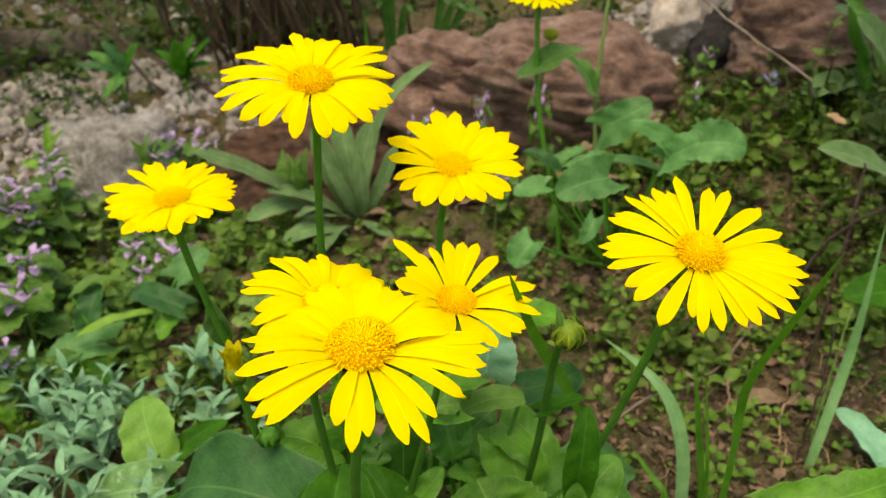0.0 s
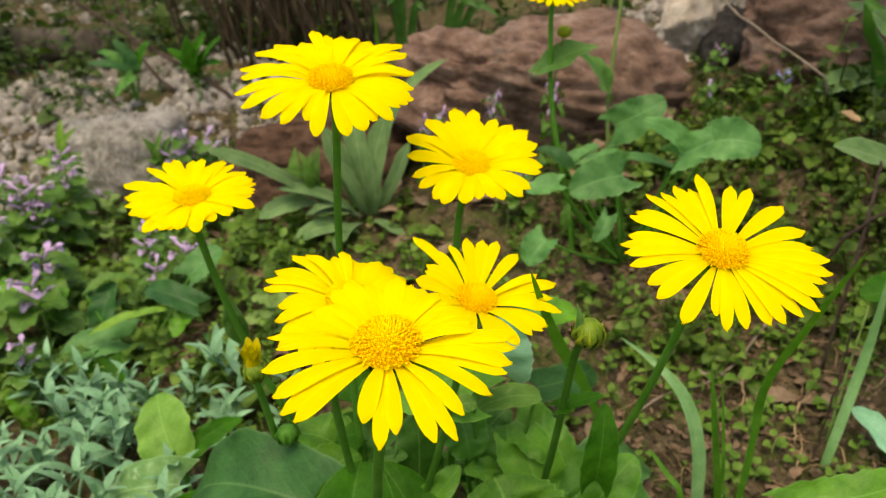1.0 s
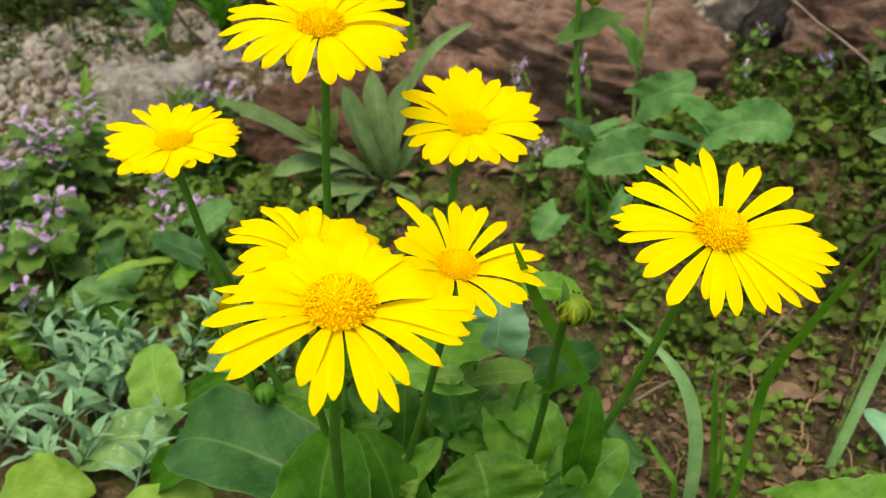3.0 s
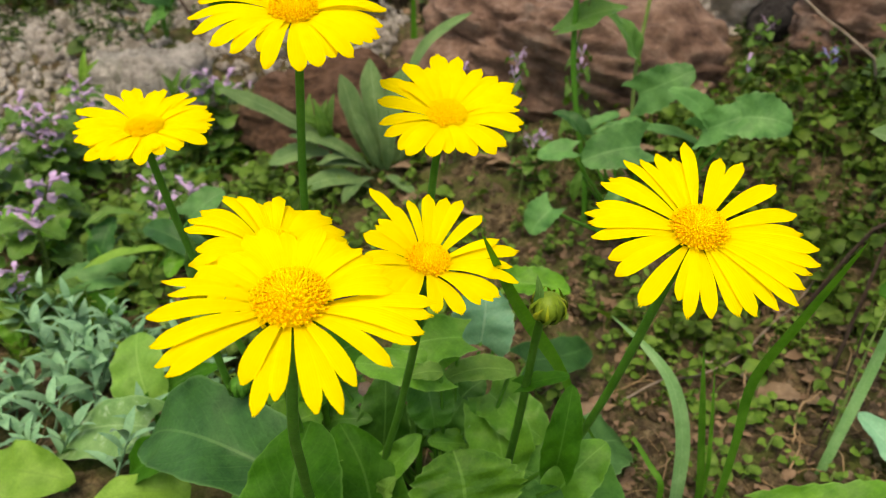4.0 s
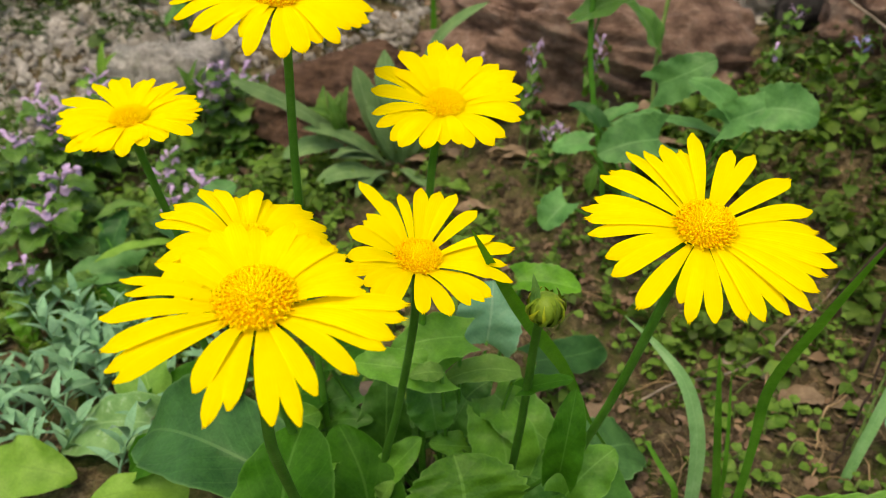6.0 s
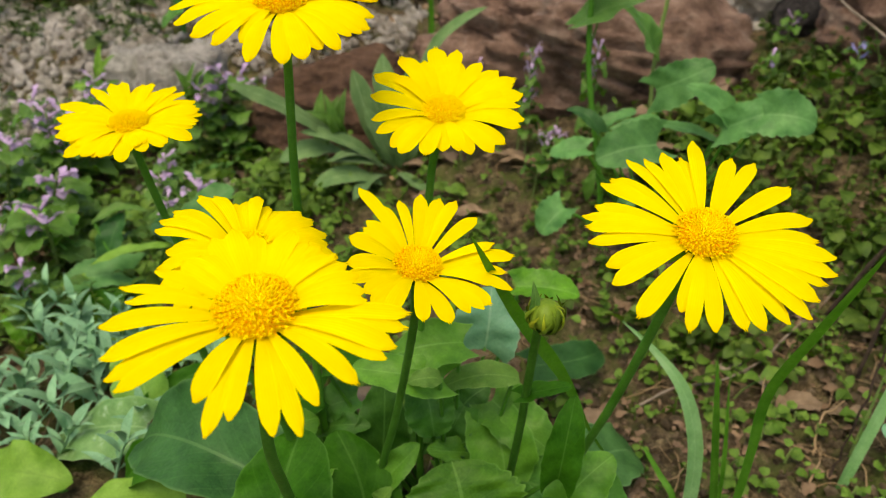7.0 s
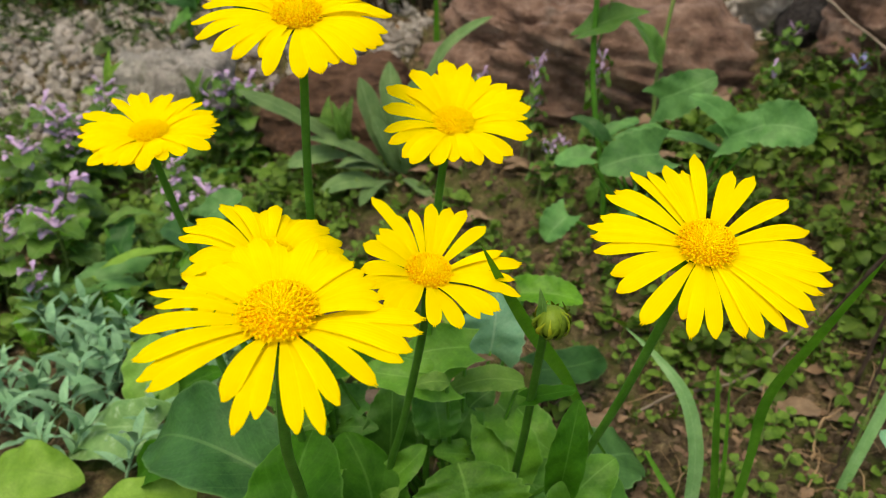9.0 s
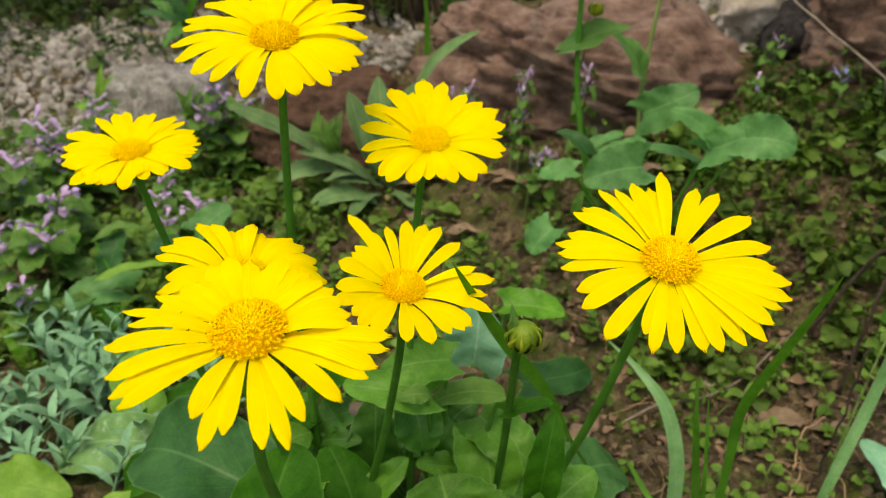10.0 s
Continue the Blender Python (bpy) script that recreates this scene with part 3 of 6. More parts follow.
grow_leaf(clump, (-0.013, 0.296, 0.053), (0.006, 0.300, 0.078), 0.0158, "smooth", "m", root)
grow_leaf(clump, (-0.016, 0.330, 0.038), (-0.017, 0.335, 0.084), 0.0285, "mid", "m", root)
grow_leaf(clump, (-0.009, 0.285, 0.051), (-0.003, 0.285, 0.064), 0.0094, "fresh", "m", root)
grow_leaf(clump, (-0.032, 0.340, 0.068), (-0.057, 0.335, 0.059), 0.0198, "mid", "m", root)
grow_leaf(clump, (-0.046, 0.330, 0.053), (-0.022, 0.325, 0.063), 0.0135, "mid", "m", root)
grow_leaf(clump, (0.020, 0.345, 0.061), (0.034, 0.352, 0.076), 0.0229, "mid", "m", root)
grow_leaf(clump, (0.024, 0.335, 0.075), (0.016, 0.330, 0.055), 0.0193, "mid", "m", root)
for k in range(34):
    a, far_out = k * 2.4 + 0.4, LEAF_RNG.uniform(0.045, 0.085)
    bx, by = 0.015 + (0.02 + 0.0012 * k) * math.cos(a) - 0.012 * (k % 3), 0.330 + 0.022 * math.sin(a)
    tx, ty = bx + far_out * math.cos(a), by + 0.7 * far_out * math.sin(a)
    zb = gz(bx, by) + LEAF_RNG.uniform(0.020, 0.055)
    grow_leaf(clump, (bx, by, zb), (tx, ty, max(gz(tx, ty) + 0.006, zb - LEAF_RNG.uniform(0.0, 0.03))), far_out * LEAF_RNG.uniform(0.6, 0.85), ("mid", "smooth")[k % 2], "mu"[k % 2], root)
broad = plant_at("broadleaf_plant", -0.14, 0.345, "low plant with broad yellow-green mildewed leaves on soil", "leafy plant")
root = (-0.14, 0.345, gz(-0.14, 0.345) - 0.004)
grow_leaf(broad, (-0.167, 0.365, 0.003), (-0.242, 0.375, -0.035), 0.0371, "pale", "m", root)
grow_leaf(broad, (-0.263, 0.340, -0.028), (-0.202, 0.335, -0.018), 0.0387, "yellow", "m", root)
grow_leaf(broad, (-0.123, 0.315, 0.036), (-0.163, 0.325, -0.001), 0.0244, "dark", "m", root)
grow_leaf(broad, (-0.117, 0.310, 0.009), (-0.169, 0.300, 0.006), 0.0268, "yellow", "u", root)
grow_leaf(broad, (-0.174, 0.385, 0.001), (-0.198, 0.420, 0.032), 0.0389, "fresh", "c", root)
grow_leaf(broad, (-0.174, 0.385, 0.001), (-0.140, 0.415, 0.018), 0.0163, "dark", "m", root)
shady = plant_at("broadleaf_plant", -0.28, 0.56, "low plant with dull green oval leaves among weeds", "leafy plant")
root = (-0.28, 0.57, gz(-0.28, 0.57) - 0.004)
grow_leaf(shady, (-0.280, 0.560, -0.014), (-0.329, 0.530, -0.019), 0.0326, "kidney", "m", root)
grow_leaf(shady, (-0.273, 0.530, -0.025), (-0.314, 0.510, -0.047), 0.0337, "dark", "m", root)
grow_leaf(shady, (-0.240, 0.555, 0.022), (-0.306, 0.540, 0.005), 0.0123, "yellow", "u", root)
grow_leaf(shady, (-0.312, 0.580, -0.009), (-0.305, 0.600, 0.023), 0.0241, "heart", "m", root)
grow_leaf(shady, (-0.327, 0.585, 0.016), (-0.281, 0.600, 0.029), 0.0140, "lance", "u", root)
grow_leaf(shady, (-0.216, 0.560, 0.022), (-0.268, 0.580, 0.028), 0.0241, "heart", "m", root)
grow_leaf(shady, (-0.235, 0.600, 0.030), (-0.211, 0.620, 0.050), 0.0293, "kidney", "m", root)
grow_leaf(shady, (-0.303, 0.500, -0.047), (-0.334, 0.490, -0.063), 0.0252, "heart", "m", root)
grow_leaf(shady, (-0.350, 0.500, -0.030), (-0.339, 0.490, -0.055), 0.0204, "toothed", "m", root)
grow_leaf(shady, (-0.363, 0.580, -0.002), (-0.347, 0.600, 0.016), 0.0201, "toothed", "m", root)
grow_leaf(shady, (-0.390, 0.600, 0.020), (-0.386, 0.580, -0.003), 0.0302, "toothed", "m", root)
grow_leaf(shady, (-0.224, 0.560, 0.013), (-0.232, 0.540, 0.003), 0.0190, "toothed", "u", root)
grow_leaf(shady, (-0.287, 0.550, -0.028), (-0.315, 0.540, -0.007), 0.0105, "yellow", "u", root)
backclump = plant_at("leopards_bane", 0.15, 0.62, "clump of curling heart-shaped leaves beside the red rock", "leafy plant")
root = (0.15, 0.615, gz(0.15, 0.615) - 0.004)
grow_leaf(backclump, (0.133, 0.625, 0.166), (0.168, 0.610, 0.192), 0.0332, "kidney", "c", root)
grow_leaf(backclump, (0.187, 0.585, 0.151), (0.148, 0.585, 0.182), 0.0177, "kidney", "c", root)
grow_leaf(backclump, (0.177, 0.583, 0.153), (0.215, 0.580, 0.175), 0.0256, "kidney", "c", root)
grow_leaf(backclump, (0.201, 0.575, 0.168), (0.234, 0.565, 0.168), 0.0345, "kidney", "c", root)
grow_leaf(backclump, (0.179, 0.600, 0.136), (0.128, 0.600, 0.148), 0.0148, "kidney", "u", root)
grow_leaf(backclump, (0.130, 0.560, 0.144), (0.089, 0.550, 0.133), 0.0337, "kidney", "c", root)
grow_leaf(backclump, (0.083, 0.570, 0.133), (0.057, 0.570, 0.127), 0.0187, "kidney", "m", root)
grow_leaf(backclump, (0.093, 0.600, 0.136), (0.067, 0.610, 0.150), 0.0130, "heart", "m", root)
grow_leaf(backclump, (0.097, 0.610, 0.140), (0.120, 0.620, 0.151), 0.0141, "kidney", "u", root)
grow_leaf(backclump, (0.109, 0.600, 0.138), (0.137, 0.610, 0.150), 0.0158, "kidney", "u", root)
grow_leaf(backclump, (0.090, 0.560, 0.121), (0.088, 0.560, 0.095), 0.0080, "lance", "m", root)
grow_leaf(backclump, (0.118, 0.540, 0.118), (0.107, 0.530, 0.101), 0.0128, "kidney", "m", root)
grow_leaf(backclump, (0.071, 0.530, 0.102), (0.056, 0.520, 0.085), 0.0234, "kidney", "m", root)
rosette = plant_at("lambs_ear", -0.095, 0.748, "rosette of woolly grey-green tongue-shaped leaves in front of rock", "leafy plant")
root = None
grow_leaf(rosette, (-0.129, 0.740, 0.045), (-0.246, 0.715, 0.117), 0.0171, "wool", "m")
grow_leaf(rosette, (-0.102, 0.740, 0.030), (-0.175, 0.710, 0.076), 0.0150, "wool", "m")
grow_leaf(rosette, (-0.072, 0.757, 0.106), (-0.014, 0.765, 0.195), 0.0122, "wool", "m")
grow_leaf(rosette, (-0.106, 0.735, 0.014), (-0.160, 0.700, 0.023), 0.0198, "wool", "u")
grow_leaf(rosette, (-0.103, 0.735, 0.035), (-0.143, 0.700, 0.054), 0.0138, "wool", "u")
grow_leaf(rosette, (-0.140, 0.735, 0.061), (-0.154, 0.720, 0.109), 0.0148, "lance", "m")
grow_leaf(rosette, (-0.143, 0.735, 0.061), (-0.137, 0.725, 0.114), 0.0125, "lance", "m")
grow_leaf(rosette, (-0.137, 0.735, 0.061), (-0.171, 0.715, 0.094), 0.0114, "lance", "m")
grow_leaf(rosette, (-0.085, 0.735, 0.031), (-0.050, 0.700, 0.031), 0.0127, "wool", "u")
grow_leaf(rosette, (-0.097, 0.735, 0.027), (-0.120, 0.690, 0.018), 0.0139, "wool", "u")
grow_leaf(rosette, (-0.096, 0.750, 0.034), (-0.132, 0.742, 0.129), 0.0216, "wool", "m")
grow_leaf(rosette, (-0.092, 0.755, 0.032), (-0.110, 0.765, 0.141), 0.0232, "wool", "c")
grow_leaf(rosette, (-0.087, 0.757, 0.032), (-0.073, 0.770, 0.136), 0.0233, "wool", "c")
grow_leaf(rosette, (-0.082, 0.750, 0.034), (-0.050, 0.745, 0.113), 0.0166, "wool", "m")
grow_leaf(rosette, (-0.090, 0.745, 0.033), (-0.115, 0.725, 0.098), 0.0152, "wool", "m")
grow_leaf(rosette, (-0.085, 0.740, 0.035), (-0.087, 0.730, 0.106), 0.0139, "wool", "m")
grow_leaf(rosette, (-0.096, 0.740, 0.033), (-0.149, 0.705, 0.051), 0.0152, "wool", "u")
grow_leaf(rosette, (-0.099, 0.722, 0.023), (-0.160, 0.690, 0.028), 0.0200, "wool", "m")
grow_leaf(rosette, (-0.143, 0.735, 0.049), (-0.199, 0.710, 0.043), 0.0227, "wool", "m")
grow_leaf(rosette, (-0.163, 0.738, 0.048), (-0.163, 0.735, 0.109), 0.0151, "lance", "m")
grow_leaf(rosette, (-0.161, 0.738, 0.048), (-0.147, 0.735, 0.105), 0.0152, "lance", "m")
canopy = plant_at("mullein", 0.412, 0.735, "tall woolly plant with big grey-green leaves over the rock", "leafy plant")
part("stem", tube([(0.412, 0.735, gz(0.412, 0.735) - 0.01), (0.396, 0.735, 0.21), (0.376, 0.735, 0.27), (0.368, 0.735, 0.56)], 0.0065, 0.005, 10, 18), M["stem"], canopy)
for k in range(16):
    a = -1.9 + 3.9 * ((k * 0.618) % 1)
    h = 0.42 + 0.008 * k
    ln = LEAF_RNG.uniform(0.13, 0.22)
    grow_leaf(canopy, (0.37 + 0.006 * math.cos(a), 0.735 + 0.006 * math.sin(a), h), (0.39 + ln * math.cos(a), 0.735 + ln * math.sin(a), h + 0.03), ln * 0.38, "wool", "u")
woolly = plant_at("lambs_ear", 0.44, 0.79, "woolly grey-green plant leaning over a red rock", "leafy plant")
grow_leaf(woolly, (0.421, 0.75, 0.181), (0.341, 0.73, 0.175), 0.0250, "wool", "m")
grow_leaf(woolly, (0.405, 0.72, 0.199), (0.357, 0.72, 0.268), 0.0158, "stemleaf", "c")
grow_leaf(woolly, (0.399, 0.7, 0.21), (0.36, 0.69, 0.253), 0.0201, "wool", "c")
grow_leaf(woolly, (0.405, 0.74, 0.181), (0.401, 0.69, 0.128), 0.0323, "wool", "m")
grow_leaf(woolly, (0.449, 0.85, 0.247), (0.351, 0.85, 0.242), 0.0237, "wool", "u")
grow_leaf(woolly, (0.43, 0.82, 0.238), (0.374, 0.8, 0.225), 0.0242, "wool", "u")
edge = plant_at("lambs_ear", 0.36, 0.55, "young woolly plant with white-rimmed leaf on dark soil", "leafy plant")
root = (0.36, 0.55, gz(0.36, 0.55) - 0.004)
grow_leaf(edge, (0.354, 0.55, 0.142), (0.278, 0.54, 0.179), 0.0222, "wool", "m", root)
# this leaf's deep green stands in for the dark shadow at this spot
grow_leaf(edge, (0.328, 0.47, 0.103), (0.266, 0.44, 0.108), 0.0392, "dark", "m", root)
bluish = plant_at("broadleaf_plant", -0.496, 1.150, "plant with small dark green leaves before the log", "leafy plant")
root = (-0.496, 1.150, gz(-0.496, 1.150) - 0.004)
grow_leaf(bluish, (-0.495, 1.150, 0.098), (-0.516, 1.150, 0.145), 0.0200, "heart", "m", root)
grow_leaf(bluish, (-0.494, 1.140, 0.100), (-0.546, 1.120, 0.116), 0.0180, "heart", "m", root)
grow_leaf(bluish, (-0.486, 1.130, 0.094), (-0.505, 1.100, 0.071), 0.0190, "mid", "m", root)
grow_leaf(bluish, (-0.503, 1.150, 0.107), (-0.548, 1.160, 0.126), 0.0170, "mid", "m", root)
grow_leaf(bluish, (-0.491, 1.160, 0.103), (-0.474, 1.170, 0.140), 0.0189, "dark", "m", root)
lobed = plant_at("broadleaf_plant", -0.385, 1.120, "dark green plant with narrow leaves on gravel", "leafy plant")
root = (-0.385, 1.120, gz(-0.385, 1.120) - 0.004)
grow_leaf(lobed, (-0.386, 1.120, 0.103), (-0.421, 1.110, 0.140), 0.0198, "dark", "m", root)
grow_leaf(lobed, (-0.386, 1.120, 0.103), (-0.393, 1.110, 0.155), 0.0214, "dark", "m", root)
grow_leaf(lobed, (-0.386, 1.120, 0.103), (-0.366, 1.110, 0.162), 0.0197, "dark", "m", root)
grow_leaf(lobed, (-0.386, 1.120, 0.103), (-0.344, 1.110, 0.159), 0.0164, "dark", "m", root)
grow_leaf(lobed, (-0.386, 1.120, 0.103), (-0.346, 1.110, 0.122), 0.0182, "dark", "m", root)
grow_leaf(lobed, (-0.386, 1.120, 0.103), (-0.408, 1.110, 0.116), 0.0166, "dark", "m", root)
grow_leaf(lobed, (-0.386, 1.120, 0.103), (-0.362, 1.110, 0.131), 0.0198, "dark", "m", root)
sprig = plant_at("broadleaf_plant", -0.496, 0.900, "light yellow-green sprig beside the grey block", "leafy plant")
root = (-0.496, 0.900, gz(-0.496, 0.900) - 0.004)
grow_leaf(sprig, (-0.494, 0.900, 0.026), (-0.487, 0.900, 0.089), 0.0126, "yellow", "m", root)
grow_leaf(sprig, (-0.494, 0.900, 0.026), (-0.471, 0.900, 0.079), 0.0126, "yellow", "m", root)
grow_leaf(sprig, (-0.494, 0.900, 0.026), (-0.508, 0.900, 0.053), 0.0141, "yellow", "m", root)
grow_leaf(sprig, (-0.494, 0.900, 0.026), (-0.531, 0.900, 0.034), 0.0170, "yellow", "m", root)
grow_leaf(sprig, (-0.494, 0.900, 0.026), (-0.468, 0.900, 0.047), 0.0127, "yellow", "m", root)
grow_leaf(sprig, (-0.494, 0.900, 0.026), (-0.482, 0.900, 0.059), 0.0113, "yellow", "m", root)
nearblock = plant_at("broadleaf_plant", -0.345, 0.840, "small plant with narrow green leaves before the grey block", "leafy plant")
root = (-0.345, 0.840, gz(-0.345, 0.840) - 0.004)
grow_leaf(nearblock, (-0.345, 0.840, 0.049), (-0.357, 0.830, 0.088), 0.0117, "lance", "m", root)
grow_leaf(nearblock, (-0.345, 0.840, 0.049), (-0.335, 0.830, 0.098), 0.0104, "lance", "m", root)
grow_leaf(nearblock, (-0.345, 0.840, 0.049), (-0.323, 0.830, 0.093), 0.0117, "lance", "m", root)
grow_leaf(nearblock, (-0.345, 0.840, 0.049), (-0.354, 0.830, 0.064), 0.0105, "lance", "m", root)
grow_leaf(nearblock, (-0.345, 0.840, 0.049), (-0.316, 0.830, 0.072), 0.0104, "lance", "m", root)
serrate = plant_at("primrose", 0.23, 0.325, "crinkled light green toothed leaf low over soil", "leafy plant")
root = (0.21, 0.33, gz(0.21, 0.33) - 0.004)
grow_leaf(serrate, (0.189, 0.325, 0.034), (0.263, 0.335, 0.051), 0.0265, "toothed", "m", root)
hoary = plant_at("broadleaf_plant", 0.305, 0.405, "young plant with a pointed pale mint-green leaf", "leafy plant")
root = (0.305, 0.405, gz(0.305, 0.405) - 0.004)
grow_leaf(hoary, (0.303, 0.390, 0.004), (0.268, 0.420, 0.034), 0.0229, "frost", "m", root)


# ---- yellow daisies ----
def petal_mesh(length, width, h_tip, lift, teeth, twist, rng, nu=13, nv=7):
    """A strap-shaped ray petal along +x from the disc's rim, arched, grooved and notched at its tip."""
    start = 0.2 * length
    verts, uvs = [], []
    for i in range(nu):
        u = i / (nu - 1)
        w = width * (0.30 + 0.70 * math.sin(math.pi * 0.5 * min(1, u / 0.70)) ** 1.15) * math.sqrt(1 - 0.88 * max(0, (u - 0.74) / 0.26) ** 2.1)
        for j in range(nv):
            v = 2 * j / (nv - 1) - 1
            x = start + (length - start) * u
            x -= 0.03 * length * max(0, u - 0.6) / 0.4 * abs(v) ** 2.0
            if i == nu - 1:
                x -= length * teeth * (0.5 + 0.5 * math.cos(v * math.pi * 2.6))
            z = h_tip * u ** 1.5 + lift * math.sin(math.pi * min(1, u * 0.95)) - 0.05 * width * v * v - 0.02 * width * math.cos(3 * math.pi * v)
            y = 0.5 * w * v
            a = twist * u
            verts.append((x, y * math.cos(a), z + y * math.sin(a)))
            uvs.append((j / (nv - 1), u))
    return np.array(verts), grid_faces(nu, nv), uvs


def dome_florets(radius, height, count, rng):
    """The flower's middle: a dome set with little tubes in spirals, open five-pointed stars towards the rim and closed in the centre."""
    verts, faces = [], []
    n_ring, n_seg = 7, 22
    for i in range(n_ring):
        a = (i / (n_ring - 1)) * math.pi / 2
        for s in range(n_seg):
            w = 2 * math.pi * s / n_seg
            verts.append((0.93 * radius * math.cos(a) * math.cos(w), 0.93 * radius * math.cos(a) * math.sin(w), 0.86 * height * math.sin(a)))
    for i in range(n_ring - 1):
        for s in range(n_seg):
            s2 = (s + 1) % n_seg
            faces.append((i * n_seg + s, i * n_seg + s2, (i + 1) * n_seg + s2, (i + 1) * n_seg + s))
    core, verts, faces, uvs = (np.array(verts), faces), [], [], []
    for k in range(count):
        f = math.sqrt((k + 0.5) / count)
        w = k * 2.399963
        r = radius * f
        z = height * math.sqrt(max(0.02, 1 - f * f * 0.96))
        c = np.array((r * math.cos(w), r * math.sin(w), z * 0.86))
        n = unit((c[0] / radius ** 2, c[1] / radius ** 2, c[2] / height ** 2 * 0.8))
        n = unit(n + rng.normal(0, 0.22, 3))
        a = unit(np.cross(n, (0.3, 0.2, 0.9)))
        b = np.cross(n, a)
        ripe = min(1.0, max(0.0, (f - 0.30) / 0.3))
        size = radius * 0.036 * rng.uniform(0.85, 1.15)
        tall = radius * (0.09 + 0.10 * f + 0.06 * rng.random())
        i0 = len(verts)
        for hgt, rr, v in ((0, 0.75, 0.0), (tall * 0.7, 0.85, 0.7)):
            for s in range(5):
                q = 2 * math.pi * s / 5 + w
                verts.append(tuple(c + n * hgt + size * rr * (math.cos(q) * a + math.sin(q) * b)))
                uvs.append((f, v))
        for s in range(5):
            q = 2 * math.pi * s / 5 + w
            verts.append(tuple(c + n * (tall - ripe * size * 0.5) + size * (0.55 + 1.35 * ripe) * (math.cos(q) * a + math.sin(q) * b)))
            uvs.append((f, 1.0))
        verts.append(tuple(c + n * (tall + size * (0.9 - 1.6 * ripe))))
        uvs.append((f, 1.0 - 0.25 * ripe))
        for s in range(5):
            s2 = (s + 1) % 5
            faces.append((i0 + s, i0 + s2, i0 + 5 + s2, i0 + 5 + s))
            faces.append((i0 + 5 + s, i0 + 5 + s2, i0 + 10 + s))
            faces.append((i0 + 5 + s2, i0 + 15, i0 + 10 + s))
            faces.append((i0 + 5 + s2, i0 + 10 + s2, i0 + 15))
    return core, (np.array(verts), faces, uvs)


def calyx_mesh(radius, depth, rng, bracts=18):
    """Green cup of narrow bracts under the flower."""
    verts, faces = [], []
    seg = 16
    for i in range(5):
        a = i / 4
        for s in range(seg):
            w = 2 * math.pi * s / seg
            r = radius * (0.25 + 0.75 * math.sin(a * math.pi / 2))
            verts.append((r * math.cos(w), r * math.sin(w), -depth * (1 - a) ** 1.2 - 0.0006))
    for i in range(4):
        for s in range(seg):
            s2 = (s + 1) % seg
            faces.append((i * seg + s, i * seg + s2, (i + 1) * seg + s2, (i + 1) * seg + s))
    for k in range(bracts):
        w = 2 * math.pi * k / bracts + rng.normal(0, 0.05)
        c, s = math.cos(w), math.sin(w)
        i0 = len(verts)
        ln = radius * rng.uniform(1.4, 1.9)
        for r, half, z in ((radius * 0.6, 0.0011, -depth * 0.5), (radius * 1.0, 0.0014, -0.0022), (ln, 0.0, -0.0030)):
            verts.append((r * c - half * s, r * s + half * c, z))
            verts.append((r * c + half * s, r * s - half * c, z))
        faces += [(i0, i0 + 1, i0 + 3, i0 + 2), (i0 + 2, i0 + 3, i0 + 5, i0 + 4)]
    return np.array(verts), faces


def daisy(name, place, tilt, turn, petals, tip_height, width, disc_r, disc_h, stem_pts, label, seed, stem_r=0.0017, lift=0.003, florets=400, pollen=None):
    """A yellow leopard's-bane flower on its stem. petals: degrees round the disc, length and width in mm."""
    rng = np.random.default_rng(seed)
    el, az = radians(tilt), radians(turn)
    nrm = np.array((math.sin(el) * math.sin(az), -math.sin(el) * math.cos(az), math.cos(el)))
    ax = unit(np.array((1.0, 0, 0)) - nrm[0] * nrm)
    rot = np.stack([ax, np.cross(nrm, ax), nrm], 1)
    place = np.asarray(place, float)
    base = stem_pts[-1]
    flower = thing(name, base, label, "flower", "yellow daisies")
    line = [place - nrm * 0.004] + [np.asarray(p, float) for p in stem_pts]
    part("stem", tube(line, stem_r * 0.9, stem_r * 1.15, 10, 22), M["stem"], flower)
    green = calyx_mesh(disc_r * 1.02, 0.0055, rng)
    core, tubes = dome_florets(disc_r, disc_h, florets, rng)
    made = {}
    for part_name, (v, *rest), mat in (("calyx", green, M["stem"]), ("disc", core, CORE), ("pollen_dome", tubes, pollen or DISC)):
        made[part_name] = part(part_name, ((v @ rot.T + place).tolist(), *rest), mat, made["disc"] if part_name == "pollen_dome" else flower, smooth=part_name != "pollen_dome")
    tagged(made["pollen_dome"], "tiny orange-yellow tubular florets", kind="stuff")
    for k, (deg, mm, wide) in enumerate(petals):
        length = mm / 1000
        v, f, uv = petal_mesh(length, wide / 1000, tip_height + rng.normal(0, 0.0003), lift * rng.uniform(0.7, 1.25), rng.choice((0.0, 0.012, 0.025, 0.045)), rng.normal(0, 0.10), rng)
        w = radians(deg)
        spin = np.array(((math.cos(w), -math.sin(w), 0), (math.sin(w), math.cos(w), 0), (0, 0, 1)))
        v = v @ spin.T
        v[:, 2] += 0.0004 * ((k % 3) - 1)
        part("petal", ((v @ rot.T + place).tolist(), f, uv), PETAL, flower)
    return flower


def ring(start, end, step, mm, seed):
    """Petals evenly round a stretch that other flowers hide."""
    rng = np.random.default_rng(seed)
    return [(a + rng.normal(0, 1.5), mm + rng.normal(0, 1.2), rng.uniform(4.4, 6.0)) for a in np.arange(start, end, step)]


